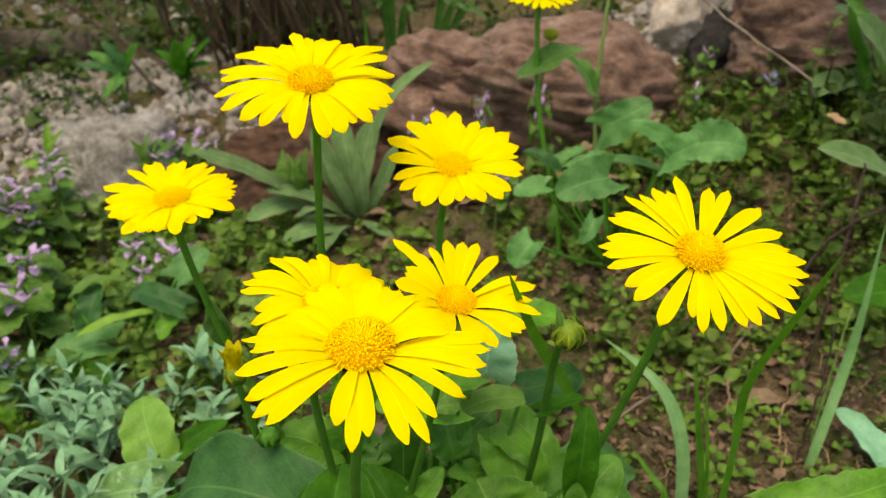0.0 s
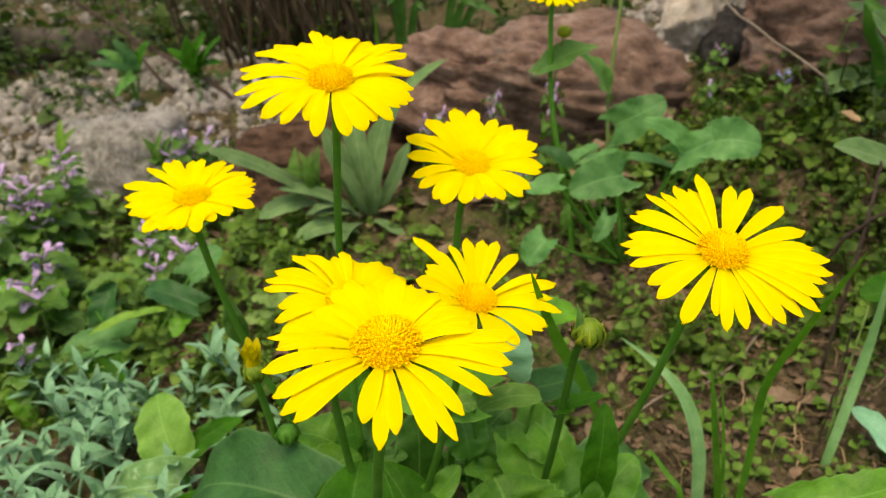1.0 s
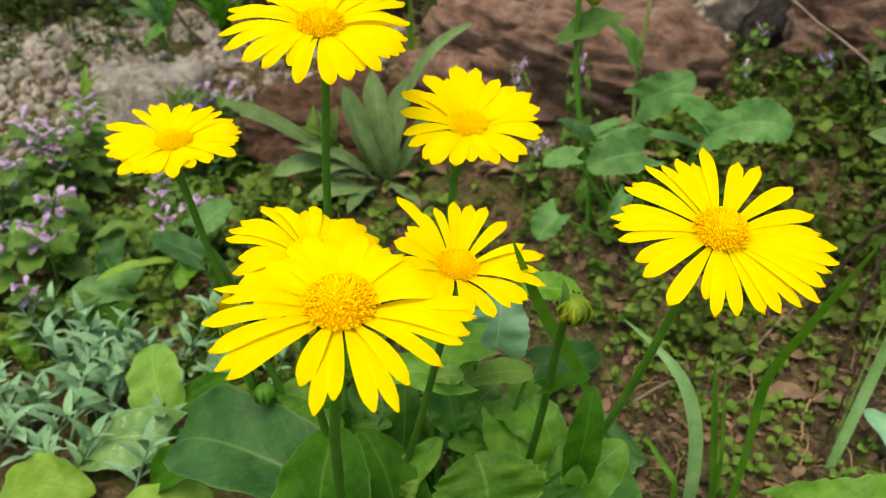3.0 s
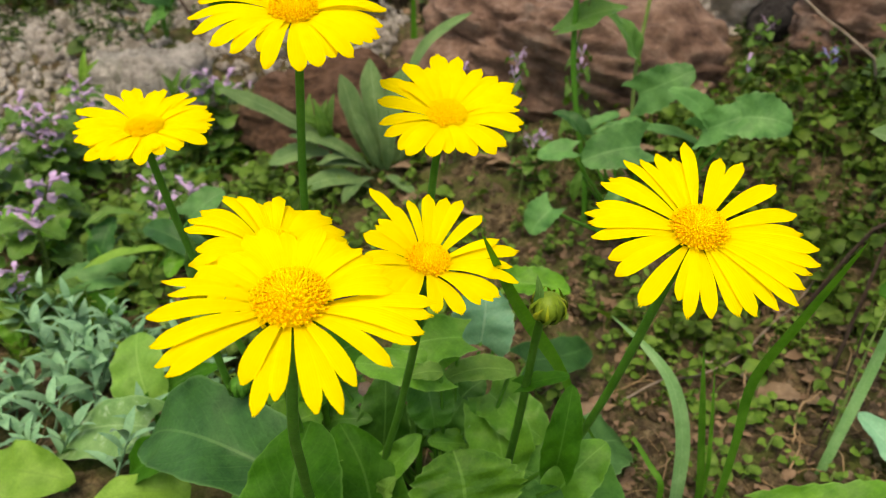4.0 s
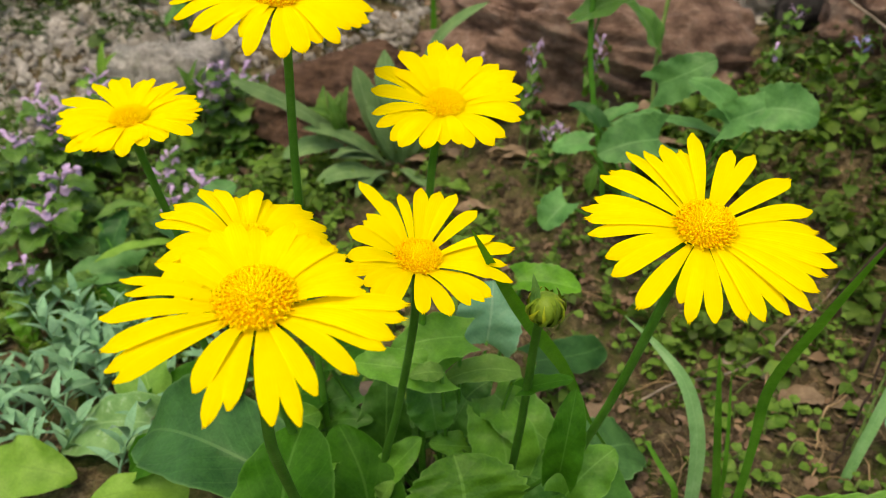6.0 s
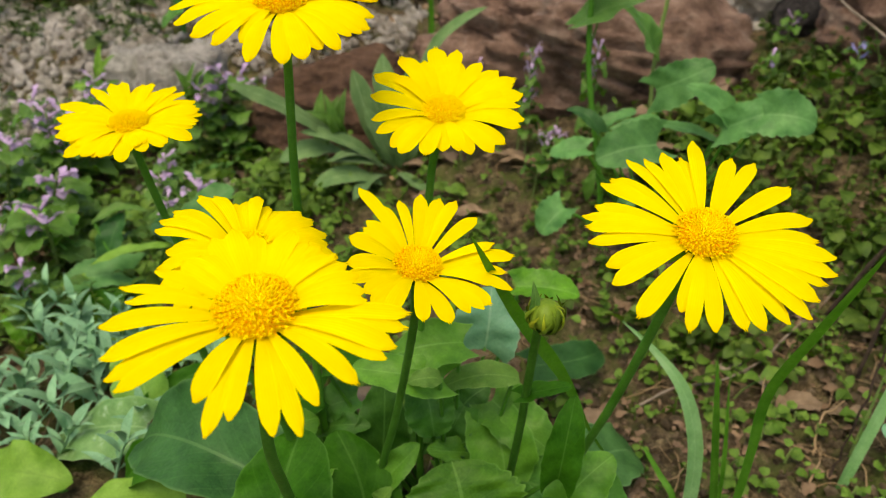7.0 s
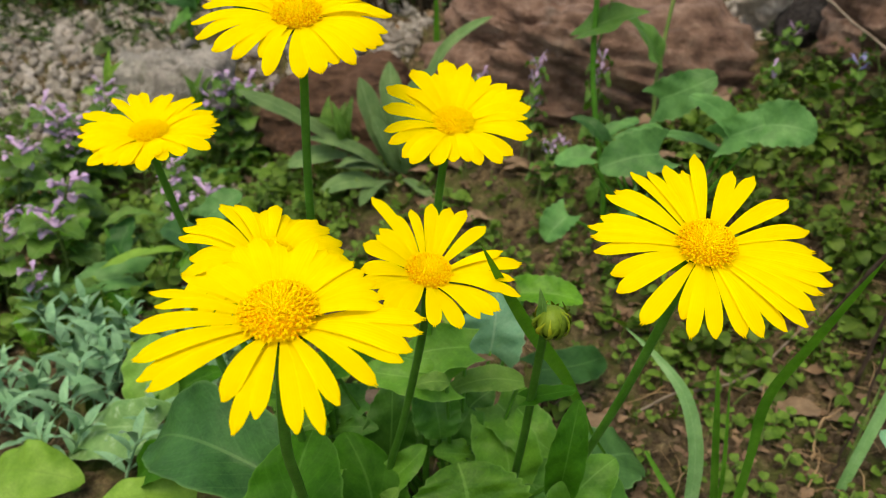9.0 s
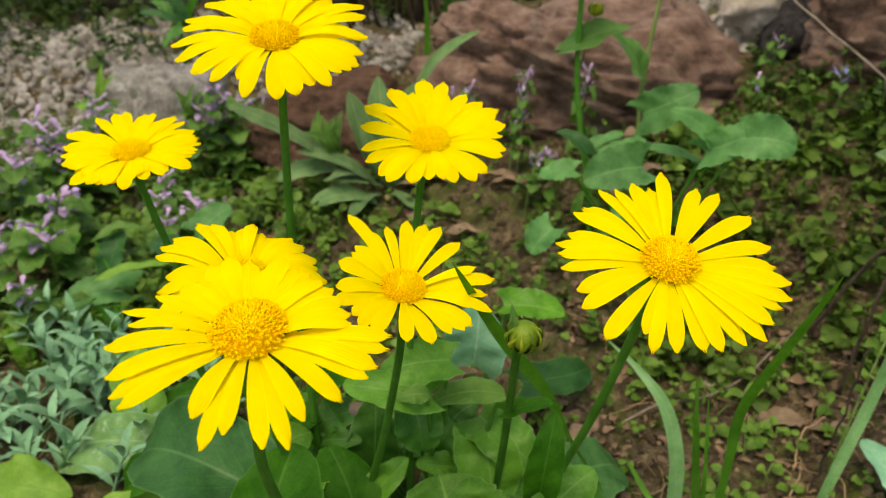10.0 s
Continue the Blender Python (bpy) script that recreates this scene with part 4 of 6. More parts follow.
front = [(5, 35.5, 4.8), (166, 27.5, 3.3), (180, 32.5, 3.3), (187, 29.5, 3.3), (200, 33.7, 5.6), (217, 33.9, 5.4), (225, 34.4, 4.7), (234, 34.6, 4.7), (263, 27.8, 4.9), (272, 34.6, 4.2), (279, 30.7, 4.3), (294, 35.4, 4.5), (302, 36.8, 4), (311, 32, 4.3), (327, 33.7, 4.7), (331, 29.6, 3.3), (342, 33.9, 4.8), (348, 34.6, 5.7), (359, 35.3, 4.7)]
daisy("yellow_daisy", (-0.0155, 0.1744, 0.2243), 16, 0, front + ring(11, 160, 11, 24, 1), 0.002, 0.0053, 0.0085, 0.0076,
      [(-0.0178, 0.180, 0.198), (-0.021, 0.190, 0.169), (-0.0235, 0.205, 0.142), (-0.028, 0.232, 0.098), (-0.032, 0.30, gz(-0.032, 0.30) - 0.003)], "large fully open yellow daisy with an orange-yellow middle", 71)
second = [(46, 25.0, 6.0), (60, 24.8, 5.2), (71, 24.6, 4.9), (82, 23.2, 4.6), (94, 22.9, 4.1), (102, 26.0, 4.1), (109, 24.4, 4.1), (118, 23.2, 4.1), (129, 27.3, 4.1), (136, 30.1, 4.9), (155, 28.5, 5.0), (165, 28.9, 4.3), (172, 27.9, 4.3), (187, 22.3, 5.7), (203, 23.9, 4.3)]
daisy("yellow_daisy", (-0.0302, 0.2076, 0.2197), 22, 30, second + ring(215, 402, 13, 24.5, 2), -0.004, 0.0057, 0.0070, 0.0042,
      [(-0.037, 0.225, 0.19), (-0.044, 0.243, 0.163), (-0.044, 0.258, 0.128), (-0.042, 0.275, 0.080), (-0.042, 0.31, gz(-0.042, 0.31) - 0.003)], "open yellow daisy tucked behind a larger bloom", 72, pollen=DISC_YELLOW)
middle = [(3, 28.8, 3.9), (17, 31.8, 6.6), (25, 24.7, 3.6), (30, 26.7, 3.6), (56, 28.3, 5.1), (75, 30.0, 4.7), (86, 29.5, 5.2), (99, 28.6, 5.2), (116, 25.4, 3.9), (131, 25.3, 5.1), (136, 35.4, 4.9), (178, 23.2, 7.2), (206, 23.6, 6.6), (221, 26.4, 6.0), (282, 27.9, 5.0), (298, 29.3, 5.9), (313, 27.6, 5.3), (323, 28.6, 5.1), (331, 28.8, 5.8), (348, 25.9, 6.1), (348, 31.2, 4.5)]
daisy("yellow_daisy", (0.0101, 0.2456, 0.2011), 18, 30, middle + ring(235, 272, 14, 28, 3) + ring(150, 172, 12, 20, 6), 0.005, 0.0056, 0.0072, 0.0042,
      [(0.006, 0.27, 0.161), (-0.003, 0.29, 0.10), (-0.011, 0.30, 0.053), (-0.013, 0.315, gz(-0.013, 0.315) - 0.003)], "open yellow daisy with one long stray petal", 73)
right = [(6, 32.2, 5.5), (20, 32.9, 5.8), (41, 34.8, 6.6), (62, 36.4, 4.8), (73, 34.2, 5), (92, 38, 4.9), (99, 32.7, 4.5), (108, 34.3, 5.3), (120, 32.7, 3.7), (127, 35.5, 3.7), (144, 32.7, 6.3), (151, 33.1, 5), (165, 31.6, 5.4), (175, 34.3, 3.7), (182, 33.4, 5.2), (191, 32.4, 5), (206, 29.9, 5.3), (219, 32.6, 5.5), (238, 35.5, 5.5), (254, 27.5, 4.5), (260, 33.8, 4.1), (272, 31, 4.9), (286, 31.6, 5), (294, 32.6, 5.2), (308, 32.7, 5.3), (317, 35, 6), (326, 33.8, 5.8), (339, 34.1, 5.5), (346, 35.6, 6.4), (355, 34.9, 5.7)]
daisy("yellow_daisy", (0.0921, 0.2326, 0.2280), 24, 0, right, -0.0004, 0.0056, 0.0077, 0.006,
      [(0.091, 0.25, 0.200), (0.084, 0.275, 0.135), (0.071, 0.31, 0.048), (0.062, 0.33, gz(0.062, 0.33) - 0.003)], "large yellow daisy with many narrow petals and orange middle", 74, lift=0.0018)
rear = [(11, 28.6, 4.5), (23, 31.2, 7.0), (34, 29.7, 6.1), (40, 33.3, 5.9), (53, 29.8, 6.7), (68, 29.1, 5.6), (89, 32.3, 6.2), (104, 33.8, 7.8), (133, 29.9, 7.7), (158, 30.7, 7.8), (182, 27.4, 7.8), (209, 28.1, 5.5), (222, 28.9, 5.2), (239, 29.3, 6.9), (247, 30.0, 7.0), (264, 27.2, 6.8), (278, 23.4, 5.8), (292, 24.3, 5.6), (300, 26.5, 6.4), (315, 29.6, 6.6), (327, 29.4, 7.7), (349, 30.0, 6.3), (357, 30.2, 7.1)]
daisy("yellow_daisy", (0.0082, 0.3077, 0.2331), 26, 10, rear + ring(28, 160, 18, 25, 10), 0.003, 0.0067, 0.0072, 0.0042,
      [(0.003, 0.32, 0.197), (0.001, 0.33, 0.10), (0.005, 0.34, gz(0.005, 0.34) - 0.003)], "yellow daisy facing up with broad notched petals", 75, pollen=DISC_YELLOW)
west = [(2, 24.6, 6.4), (12, 25.5, 4.9), (29, 26.1, 7.0), (48, 26.3, 7.0), (79, 29.8, 6.6), (97, 29.2, 4.8), (106, 31.2, 5.3), (120, 33.0, 4.8), (128, 30.9, 4.8), (140, 33.5, 4.8), (167, 31.8, 7.0), (186, 27.2, 6.3), (198, 26.1, 7.0), (213, 25.5, 7.0), (227, 24.0, 7.0), (244, 27.6, 7.0), (258, 25.7, 6.5), (274, 25.4, 5.8), (290, 27.1, 5.5), (304, 19.4, 4.8), (313, 17.7, 4.8), (331, 22.2, 5.8), (345, 28.5, 7.0)]
west_flower = daisy("yellow_daisy", (-0.1058, 0.2880, 0.2230), 13, 0, west + ring(8, 172, 15, 25, 9) + ring(182, 358, 16, 22.5, 12), 0.001, 0.0064, 0.0066, 0.0046,
      [(-0.110, 0.30, 0.203), (-0.103, 0.32, 0.141), (-0.080, 0.335, 0.06), (-0.06, 0.34, gz(-0.06, 0.34) - 0.003)], "smaller yellow daisy on a leaning stem, seen almost edge-on", 76, lift=0.002, pollen=DISC_YELLOW)
grow_leaf(west_flower, (-0.103, 0.326, 0.133), (-0.108, 0.322, 0.159), 0.0111, "stemleaf", "m")
crown = [(0, 32.3, 7.3), (18, 33.1, 7.3), (40, 36.6, 6.5), (51, 40.4, 7.3), (69, 34.7, 6.9), (79, 34.2, 6.3), (90, 35.2, 5.6), (101, 35.7, 5.5), (109, 40.2, 5.2), (119, 34.7, 6.2), (135, 37.8, 7.3), (150, 38.2, 7.3), (167, 38.1, 7.3), (178, 35.5, 6.6), (195, 36.7, 5.7), (204, 30.5, 7.3), (207, 35.5, 7.3), (227, 33.3, 7.3), (238, 26.1, 5.5), (240, 30.4, 5.9), (255, 24.4, 6.2), (267, 32.5, 6.0), (287, 33.7, 6.4), (299, 33.7, 6.9), (312, 28.9, 7.2), (320, 33.8, 6.2), (332, 31.6, 6.2), (340, 32.4, 6.6), (346, 33.5, 7.3)]
daisy("yellow_daisy", (-0.0467, 0.2902, 0.2715), 22, 5, crown + ring(14, 170, 15, 30, 11), -0.002, 0.0058, 0.0080, 0.0042,
      [(-0.046, 0.293, 0.253), (-0.05, 0.31, 0.187), (-0.048, 0.325, 0.09), (-0.04, 0.335, gz(-0.04, 0.335) - 0.003)], "tall yellow daisy standing above the others", 77)
far = daisy("yellow_daisy", (0.0745, 0.62, 0.270), 18, 0, ring(0, 360, 14, 28, 8), 0.003, 0.0078, 0.0085, 0.005,
            [(0.0735, 0.621, 0.25), (0.08, 0.625, 0.178), (0.102, 0.63, 0.085), (0.108, 0.632, gz(0.108, 0.632) - 0.003)], "yellow daisy on a tall slender stem before the rock", 78, stem_r=0.0021, florets=120)
grow_leaf(far, (0.065, 0.626, 0.209), (0.114, 0.63, 0.232), 0.0237, "stemleaf", "m")


def bud_head(plant, place, radius, rng, up=(0, 0, 1.0), body="bud", tips="bud_young", name="head"):
    """A closed bud: a ball with overlapping narrow bracts, whose tips curl over its top."""
    place, up = np.asarray(place, float), unit(up)
    a = unit(np.cross(up, (0.2, 0.9, 0.1)))
    b = np.cross(up, a)
    verts, faces = [], []
    n1, n2 = 9, 18
    for i in range(n1):
        p = math.pi * i / (n1 - 1)
        for s in range(n2):
            w = 2 * math.pi * s / n2
            rr = radius * 0.93 * math.sin(p) ** 0.85 * (1.0 if p > 1.2 else 0.96)
            verts.append(place + up * radius * 0.85 * -math.cos(p) + rr * (math.cos(w) * a + math.sin(w) * b))
    for i in range(n1 - 1):
        for s in range(n2):
            faces.append((i * n2 + s, i * n2 + (s + 1) % n2, (i + 1) * n2 + (s + 1) % n2, (i + 1) * n2 + s))
    head = part(name, (verts, faces), M[body], plant)
    for k in range(20):
        w = 2 * math.pi * k / 20 + rng.normal(0, 0.08)
        top, stray = rng.uniform(0.62, 0.97), rng.uniform(0.04, 0.26)
        verts, faces, rows = [], [], 9
        for i in range(rows):
            u = i / (rows - 1)
            p = math.pi * (0.10 + (top - 0.14) * u)
            half = (0.16 * (1 - u ** 2.0) + 0.025) * (1.1 if k % 2 else 0.9)
            lift = 1.0 + 0.07 * (k % 2) + stray * u ** 3
            twist = w + 0.45 * u * u * (1 if k % 2 else -0.7)
            for d, ridge in ((-half, 1.0), (0, 1.05), (half, 1.0)):
                rr = radius * lift * max(0.12, math.sin(p)) ** 0.85 * ridge
                verts.append(place - up * radius * 0.85 * lift * math.cos(p) + rr * (math.cos(twist + d) * a + math.sin(twist + d) * b))
        for i in range(rows - 1):
            q = i * 3
            faces += [(q, q + 1, q + 4, q + 3), (q + 1, q + 2, q + 5, q + 4)]
        part("bract", (verts, faces), M[tips if k % 3 == 0 else body], head)
    return head


BUD_RNG = np.random.default_rng(9)
bud = thing("flower_bud", (0.047, 0.33, gz(0.047, 0.33)), "round closed green daisy bud on a straight stem", "flower bud", "daisy buds")
bud_head(bud, (0.0525, 0.244, 0.1895), 0.0060, BUD_RNG, (0.05, -0.35, 1))
part("stem", tube([(0.052, 0.245, 0.185), (0.051, 0.26, 0.17), (0.0505, 0.285, 0.11), (0.049, 0.31, 0.051), (0.047, 0.33, gz(0.047, 0.33) - 0.003)], 0.0015, 0.002, 8, 18), M["stem"], bud)
grow_leaf(bud, (0.049, 0.277, 0.131), (0.068, 0.279, 0.138), 0.0089, "dark", "u")
grow_leaf(bud, (0.0478, 0.2435, 0.188), (0.0472, 0.2435, 0.2015), 0.0032, "stemleaf", "m")
low_bud = thing("flower_bud", (-0.05, 0.315, gz(-0.05, 0.315)), "green daisy bud with a flared calyx under a bloom", "flower bud", "daisy buds")
bud_head(low_bud, (-0.0757, 0.2880, 0.1048), 0.0054, BUD_RNG, (-0.2, -0.1, 1), "stem", "stem")
part("stem", tube([(-0.0757, 0.2890, 0.0988), (-0.0717, 0.2960, 0.0738), (-0.062, 0.312, 0.04), (-0.05, 0.315, gz(-0.05, 0.315) - 0.003)], 0.0014, 0.0018, 8, 14), M["stem"], low_bud)
half_open = thing("flower_bud", (-0.075, 0.335, gz(-0.075, 0.335)), "half-open yellow daisy bud seen from its side", "flower bud", "daisy buds")
bud_head(half_open, (-0.0838, 0.275, 0.1485), 0.0056, BUD_RNG, (-0.2, -0.1, 1), "bud", "bud_young")
for k in range(18):
    w = 2 * math.pi * k / 18
    v, f, uv = petal_mesh(0.0135 * BUD_RNG.uniform(0.8, 1.12), 0.0032, 0.0, 0.0012, 0.0, 0.0, BUD_RNG)
    m = np.array((Euler((0, 0, w)).to_matrix() @ Euler((0, radians(-84 + BUD_RNG.normal(0, 8)), 0)).to_matrix()))
    v = v @ m.T + np.array((-0.0842 + 0.0027 * math.cos(w), 0.2746 + 0.0027 * math.sin(w), 0.148))
    part("petal", (v.tolist(), f, uv), M["bud_petal"], half_open)
part("stem", tube([(-0.0838, 0.275, 0.145), (-0.082, 0.30, 0.08), (-0.075, 0.335, gz(-0.075, 0.335) - 0.003)], 0.0016, 0.002, 8, 12), M["stem"], half_open)
bud_head(far, (0.086, 0.63, 0.241), 0.0056, BUD_RNG, body="bud_young", name="bud")
part("bud_stalk", tube([(0.0785, 0.625, 0.19), (0.082, 0.628, 0.212), (0.0858, 0.63, 0.236)], 0.0010, 0.0009, 6, 8), M["stem_pale"], far)
thin = thing("flower_stalk", (0.138, 0.672, gz(0.138, 0.672)), "tall slender pale green stalk with a drooping leaf", "stalk")
part("stem", tube([(0.143, 0.68, 0.33), (0.139, 0.68, 0.258), (0.135, 0.675, 0.18), (0.138, 0.67, 0.131), (0.138, 0.672, gz(0.138, 0.672) - 0.003)], 0.0015, 0.0019, 8, 18), M["stem_pale"], thin)
grow_leaf(thin, (0.135, 0.672, 0.18), (0.102, 0.65, 0.223), 0.0281, "stemleaf", "m")


# ---- grass blades ----
def blade_mesh(pts, width, fold=0.25, n=22, tip=0.6, foot=1.0, lean=tuple(EYE_WAY)):
    """A long blade from root to tip, folded along its middle and tapering."""
    line = bezier(pts, n)
    verts, uvs = [], []
    for k in range(n):
        u = k / (n - 1)
        t = unit(line[min(k + 1, n - 1)] - line[max(k - 1, 0)])
        side = unit(np.cross(t, np.asarray(lean, float)))
        nrm = np.cross(side, t)
        w = width * (0.72 + 0.28 * math.sin(math.pi * min(1, u * 1.2))) * (1 - max(0, (u - tip) / (1 - tip)) ** 1.8) * (foot + (1 - foot) * min(1, max(0, (u - 0.38) / 0.3))) + 0.0002
        for j in range(5):
            v = j / 2 - 1
            verts.append(line[k] + side * 0.5 * w * v + nrm * fold * 0.5 * w * (abs(v) - 0.5))
            uvs.append((j / 4, u))
    return verts, grid_faces(n, 5), uvs


def grass(pts, width, mat, label, **kw):
    x, y = pts[0][0], pts[0][1]
    pts = [(x, y, gz(x, y) - 0.004)] + list(pts[1:])
    tuft = thing("grass_blade", pts[0], label, "grass", "grass blades")
    part("blade", blade_mesh(pts, width, **kw), M[mat], tuft)
    return tuft


grass([(0.11, 0.362, 0), (0.109, 0.36, 0.02), (0.085, 0.33, 0.075), (0.067, 0.31, 0.119), (0.044, 0.27, 0.172), (0.0278, 0.230, 0.2215)], 0.0066, "blade", "broad dark green blade reaching across a daisy", tip=0.75, foot=0.2)
grass([(0.161, 0.34, 0), (0.1595, 0.325, 0.040), (0.156, 0.316, 0.085), (0.151, 0.305, 0.127), (0.149, 0.275, 0.177), (0.146, 0.242, 0.226)], 0.0058, "blade", "tall broad dark green blade leaning over bare soil", tip=0.8, foot=0.7)
grass([(0.148, 0.352, 0), (0.147, 0.35, 0.018), (0.145, 0.358, 0.05), (0.136, 0.37, 0.075), (0.12, 0.385, 0.088), (0.103, 0.40, 0.095)], 0.0078, "blade_pale", "pale blue-green blade arching over the soil", tip=0.5)
grass([(0.161, 0.357, 0), (0.161, 0.355, 0.013), (0.153, 0.357, 0.06), (0.145, 0.36, 0.105)], 0.0042, "blade", "short upright green grass blade", tip=0.7)
grass([(0.166, 0.362, 0), (0.164, 0.362, 0.03), (0.155, 0.365, 0.09)], 0.0024, "blade", "thin upright green grass blade", tip=0.6)
grass([(0.244, 0.397, 0), (0.248, 0.40, 0.02), (0.259, 0.41, 0.076), (0.258, 0.406, 0.12), (0.254, 0.40, 0.175)], 0.0070, "blade_pale", "tall grey-green blade standing beside weeds", tip=0.5)
grass([(0.141, 0.360, 0), (0.141, 0.360, 0.010), (0.133, 0.368, 0.019), (0.123, 0.375, 0.031)], 0.0034, "blade", "short stub of green grass", tip=0.8)
grass([(-0.12, 1.16, 0), (-0.118, 1.16, 0.08), (-0.125, 1.15, 0.2)], 0.009, "blade", "green blade standing among dry stems", tip=0.5)
grass([(-0.025, 1.100, 0), (0.002, 1.085, 0.204), (0.029, 1.070, 0.203)], 0.011, "blade_deep", "dark green strap leaf behind the red rock", tip=0.6)
grass([(-0.025, 1.100, 0), (0.016, 1.085, 0.200), (0.056, 1.070, 0.194)], 0.011, "blade_deep", "dark green strap leaf behind the red rock", tip=0.6)
grass([(-0.025, 1.100, 0), (-0.011, 1.085, 0.209), (0.002, 1.070, 0.212)], 0.011, "blade_deep", "dark green strap leaf behind the red rock", tip=0.6)
grass([(-0.078, 1.120, 0), (-0.063, 1.105, 0.196), (-0.048, 1.090, 0.197)], 0.011, "blade_deep", "dark green strap leaf behind the red rock", tip=0.6)
grass([(-0.078, 1.120, 0), (-0.089, 1.105, 0.200), (-0.100, 1.090, 0.205)], 0.011, "blade_deep", "dark green strap leaf behind the red rock", tip=0.6)
grass([(-0.078, 1.120, 0), (-0.081, 1.105, 0.210), (-0.083, 1.090, 0.226)], 0.011, "blade_deep", "dark green strap leaf behind the red rock", tip=0.6)


# ---- small plants in numbers ----
def merge(pieces):
    verts, faces, n = [], [], 0
    for v, f in pieces:
        verts.append(np.asarray(v, float))
        faces += [tuple(i + n for i in q) for q in f]
        n += len(v)
    return np.concatenate(verts), faces


def small_leaf(length, width, base, way, up, droop=0.15, ratio=0.5, rings=5):
    """A little oval leaf, folded and bent, of a few faces."""
    base, t = np.asarray(base, float), unit(way)
    n = unit(np.asarray(up, float) - np.dot(up, t) * t)
    s = np.cross(t, n)
    verts, faces = [tuple(base)], []
    for i in range(1, rings):
        u = i / rings
        w = 0.5 * width * math.sin(math.pi * u ** (0.85 if ratio < 0.55 else 0.9)) ** (0.6 if ratio < 0.55 else 1.0)
        c = base + t * length * u + n * length * (0.10 * math.sin(math.pi * u) - droop * u * u)
        verts += [tuple(c - s * w + n * w * 0.3), tuple(c), tuple(c + s * w + n * w * 0.3)]
    verts.append(tuple(base + t * length - n * length * droop))
    last = len(verts) - 1
    faces += [(0, 2, 1), (0, 3, 2)]
    for i in range(rings - 2):
        q = 1 + 3 * i
        faces += [(q, q + 1, q + 4, q + 3), (q + 1, q + 2, q + 5, q + 4)]
    q = last - 3
    faces += [(q, q + 1, last), (q + 1, q + 2, last)]
    return verts, faces


def turned(data, spin, scale, place, lean=(0, 0)):
    v, f = data
    m = np.array((Euler((lean[0], lean[1], 0)).to_matrix() @ Euler((0, 0, spin)).to_matrix()))
    return np.asarray(v, float) @ m.T * scale + np.asarray(place), f


def weed_sprig(rng, height, pairs, leaf_len, leaf_w, spread=0.5):
    """A creeping weed: a thin stem with pairs of small oval leaves and a tuft at the top."""
    lean = rng.normal(0, 0.35, 2)
    tip = np.array((lean[0] * height, lean[1] * height, height))
    pieces = [tube([(0, 0, -0.003), tip * 0.5 + (0, 0, 0.002), tip], 0.0007, 0.0005, 4, 5)]
    for k in range(pairs):
        f = (k + 1) / pairs
        c = tip * f
        a = k * 1.57 + rng.normal(0, 0.6)
        size = leaf_len * (1.0 if f < 0.8 else 0.7) * rng.uniform(0.6, 1.3)
        for d in (0, math.pi + rng.normal(0, 0.5)):
            if rng.random() < 0.2:
                continue
            w = np.array((math.cos(a + d), math.sin(a + d), spread * rng.uniform(-0.4, 1.3)))
            pieces.append(small_leaf(size, size * leaf_w, c, w, unit(rng.normal(0, 0.35, 3) + (0, 0, 1)), rng.uniform(0, 0.4)))
    return merge(pieces)


def scatter(shapes, count, rng, xs, ys, scale, keep=None, lean=0.2, sink=0.0):
    pieces = []
    while len(pieces) < count:
        x, y = rng.uniform(*xs), rng.uniform(*ys)
        if keep and not keep(x, y, rng):
            continue
        pieces.append(turned(shapes[rng.integers(len(shapes))], rng.uniform(0, 6.28), rng.uniform(*scale), (x, y, gz(x, y) - sink), rng.normal(0, lean, 2)))
    return merge(pieces)


def clear_of(x, y, rocks=((0.105, 0.885, 0.19, 0.12), (-0.165, 0.86, 0.11, 0.08), (0.425, 0.885, 0.135, 0.115), (-0.425, 0.99, 0.12, 0.085))):
    return all(((x - a) / c) ** 2 + ((y - b) / d) ** 2 > 1 for a, b, c, d in rocks)


def patchy(level, scale=9.0, seed=0.0):
    return lambda x, y, rng: clear_of(x, y) and noise.noise(Vector((x * scale + seed, y * scale, seed))) > level


def drift(cx, cy, rx, ry, level, scale, seed):
    """An uneven patch that thins out towards its rim."""
    inside = patchy(level, scale, seed)

    def keep(x, y, rng):
        rim = ((x - cx) / rx) ** 2 + ((y - cy) / ry) ** 2 + 0.7 * noise.noise(Vector((x * 5, y * 5, seed + 3)))
        return rim < rng.uniform(0.75, 1.1) and inside(x, y, rng)
    return keep


W_RNG = np.random.default_rng(55)
low = [weed_sprig(W_RNG, W_RNG.uniform(0.010, 0.026), W_RNG.integers(2, 5), W_RNG.uniform(0.006, 0.010), W_RNG.uniform(0.62, 0.9)) for _ in range(9)]
tall = [weed_sprig(W_RNG, W_RNG.uniform(0.03, 0.055), W_RNG.integers(4, 7), W_RNG.uniform(0.009, 0.015), W_RNG.uniform(0.5, 0.8)) for _ in range(8)]
clover = [weed_sprig(W_RNG, W_RNG.uniform(0.012, 0.02), 2, W_RNG.uniform(0.011, 0.018), W_RNG.uniform(0.8, 1.0), 0.35) for _ in range(6)]


def carpet(name, pieces, mat, label):
    return solo(name, merge(pieces), M[mat], label, "weeds", kind="stuff")


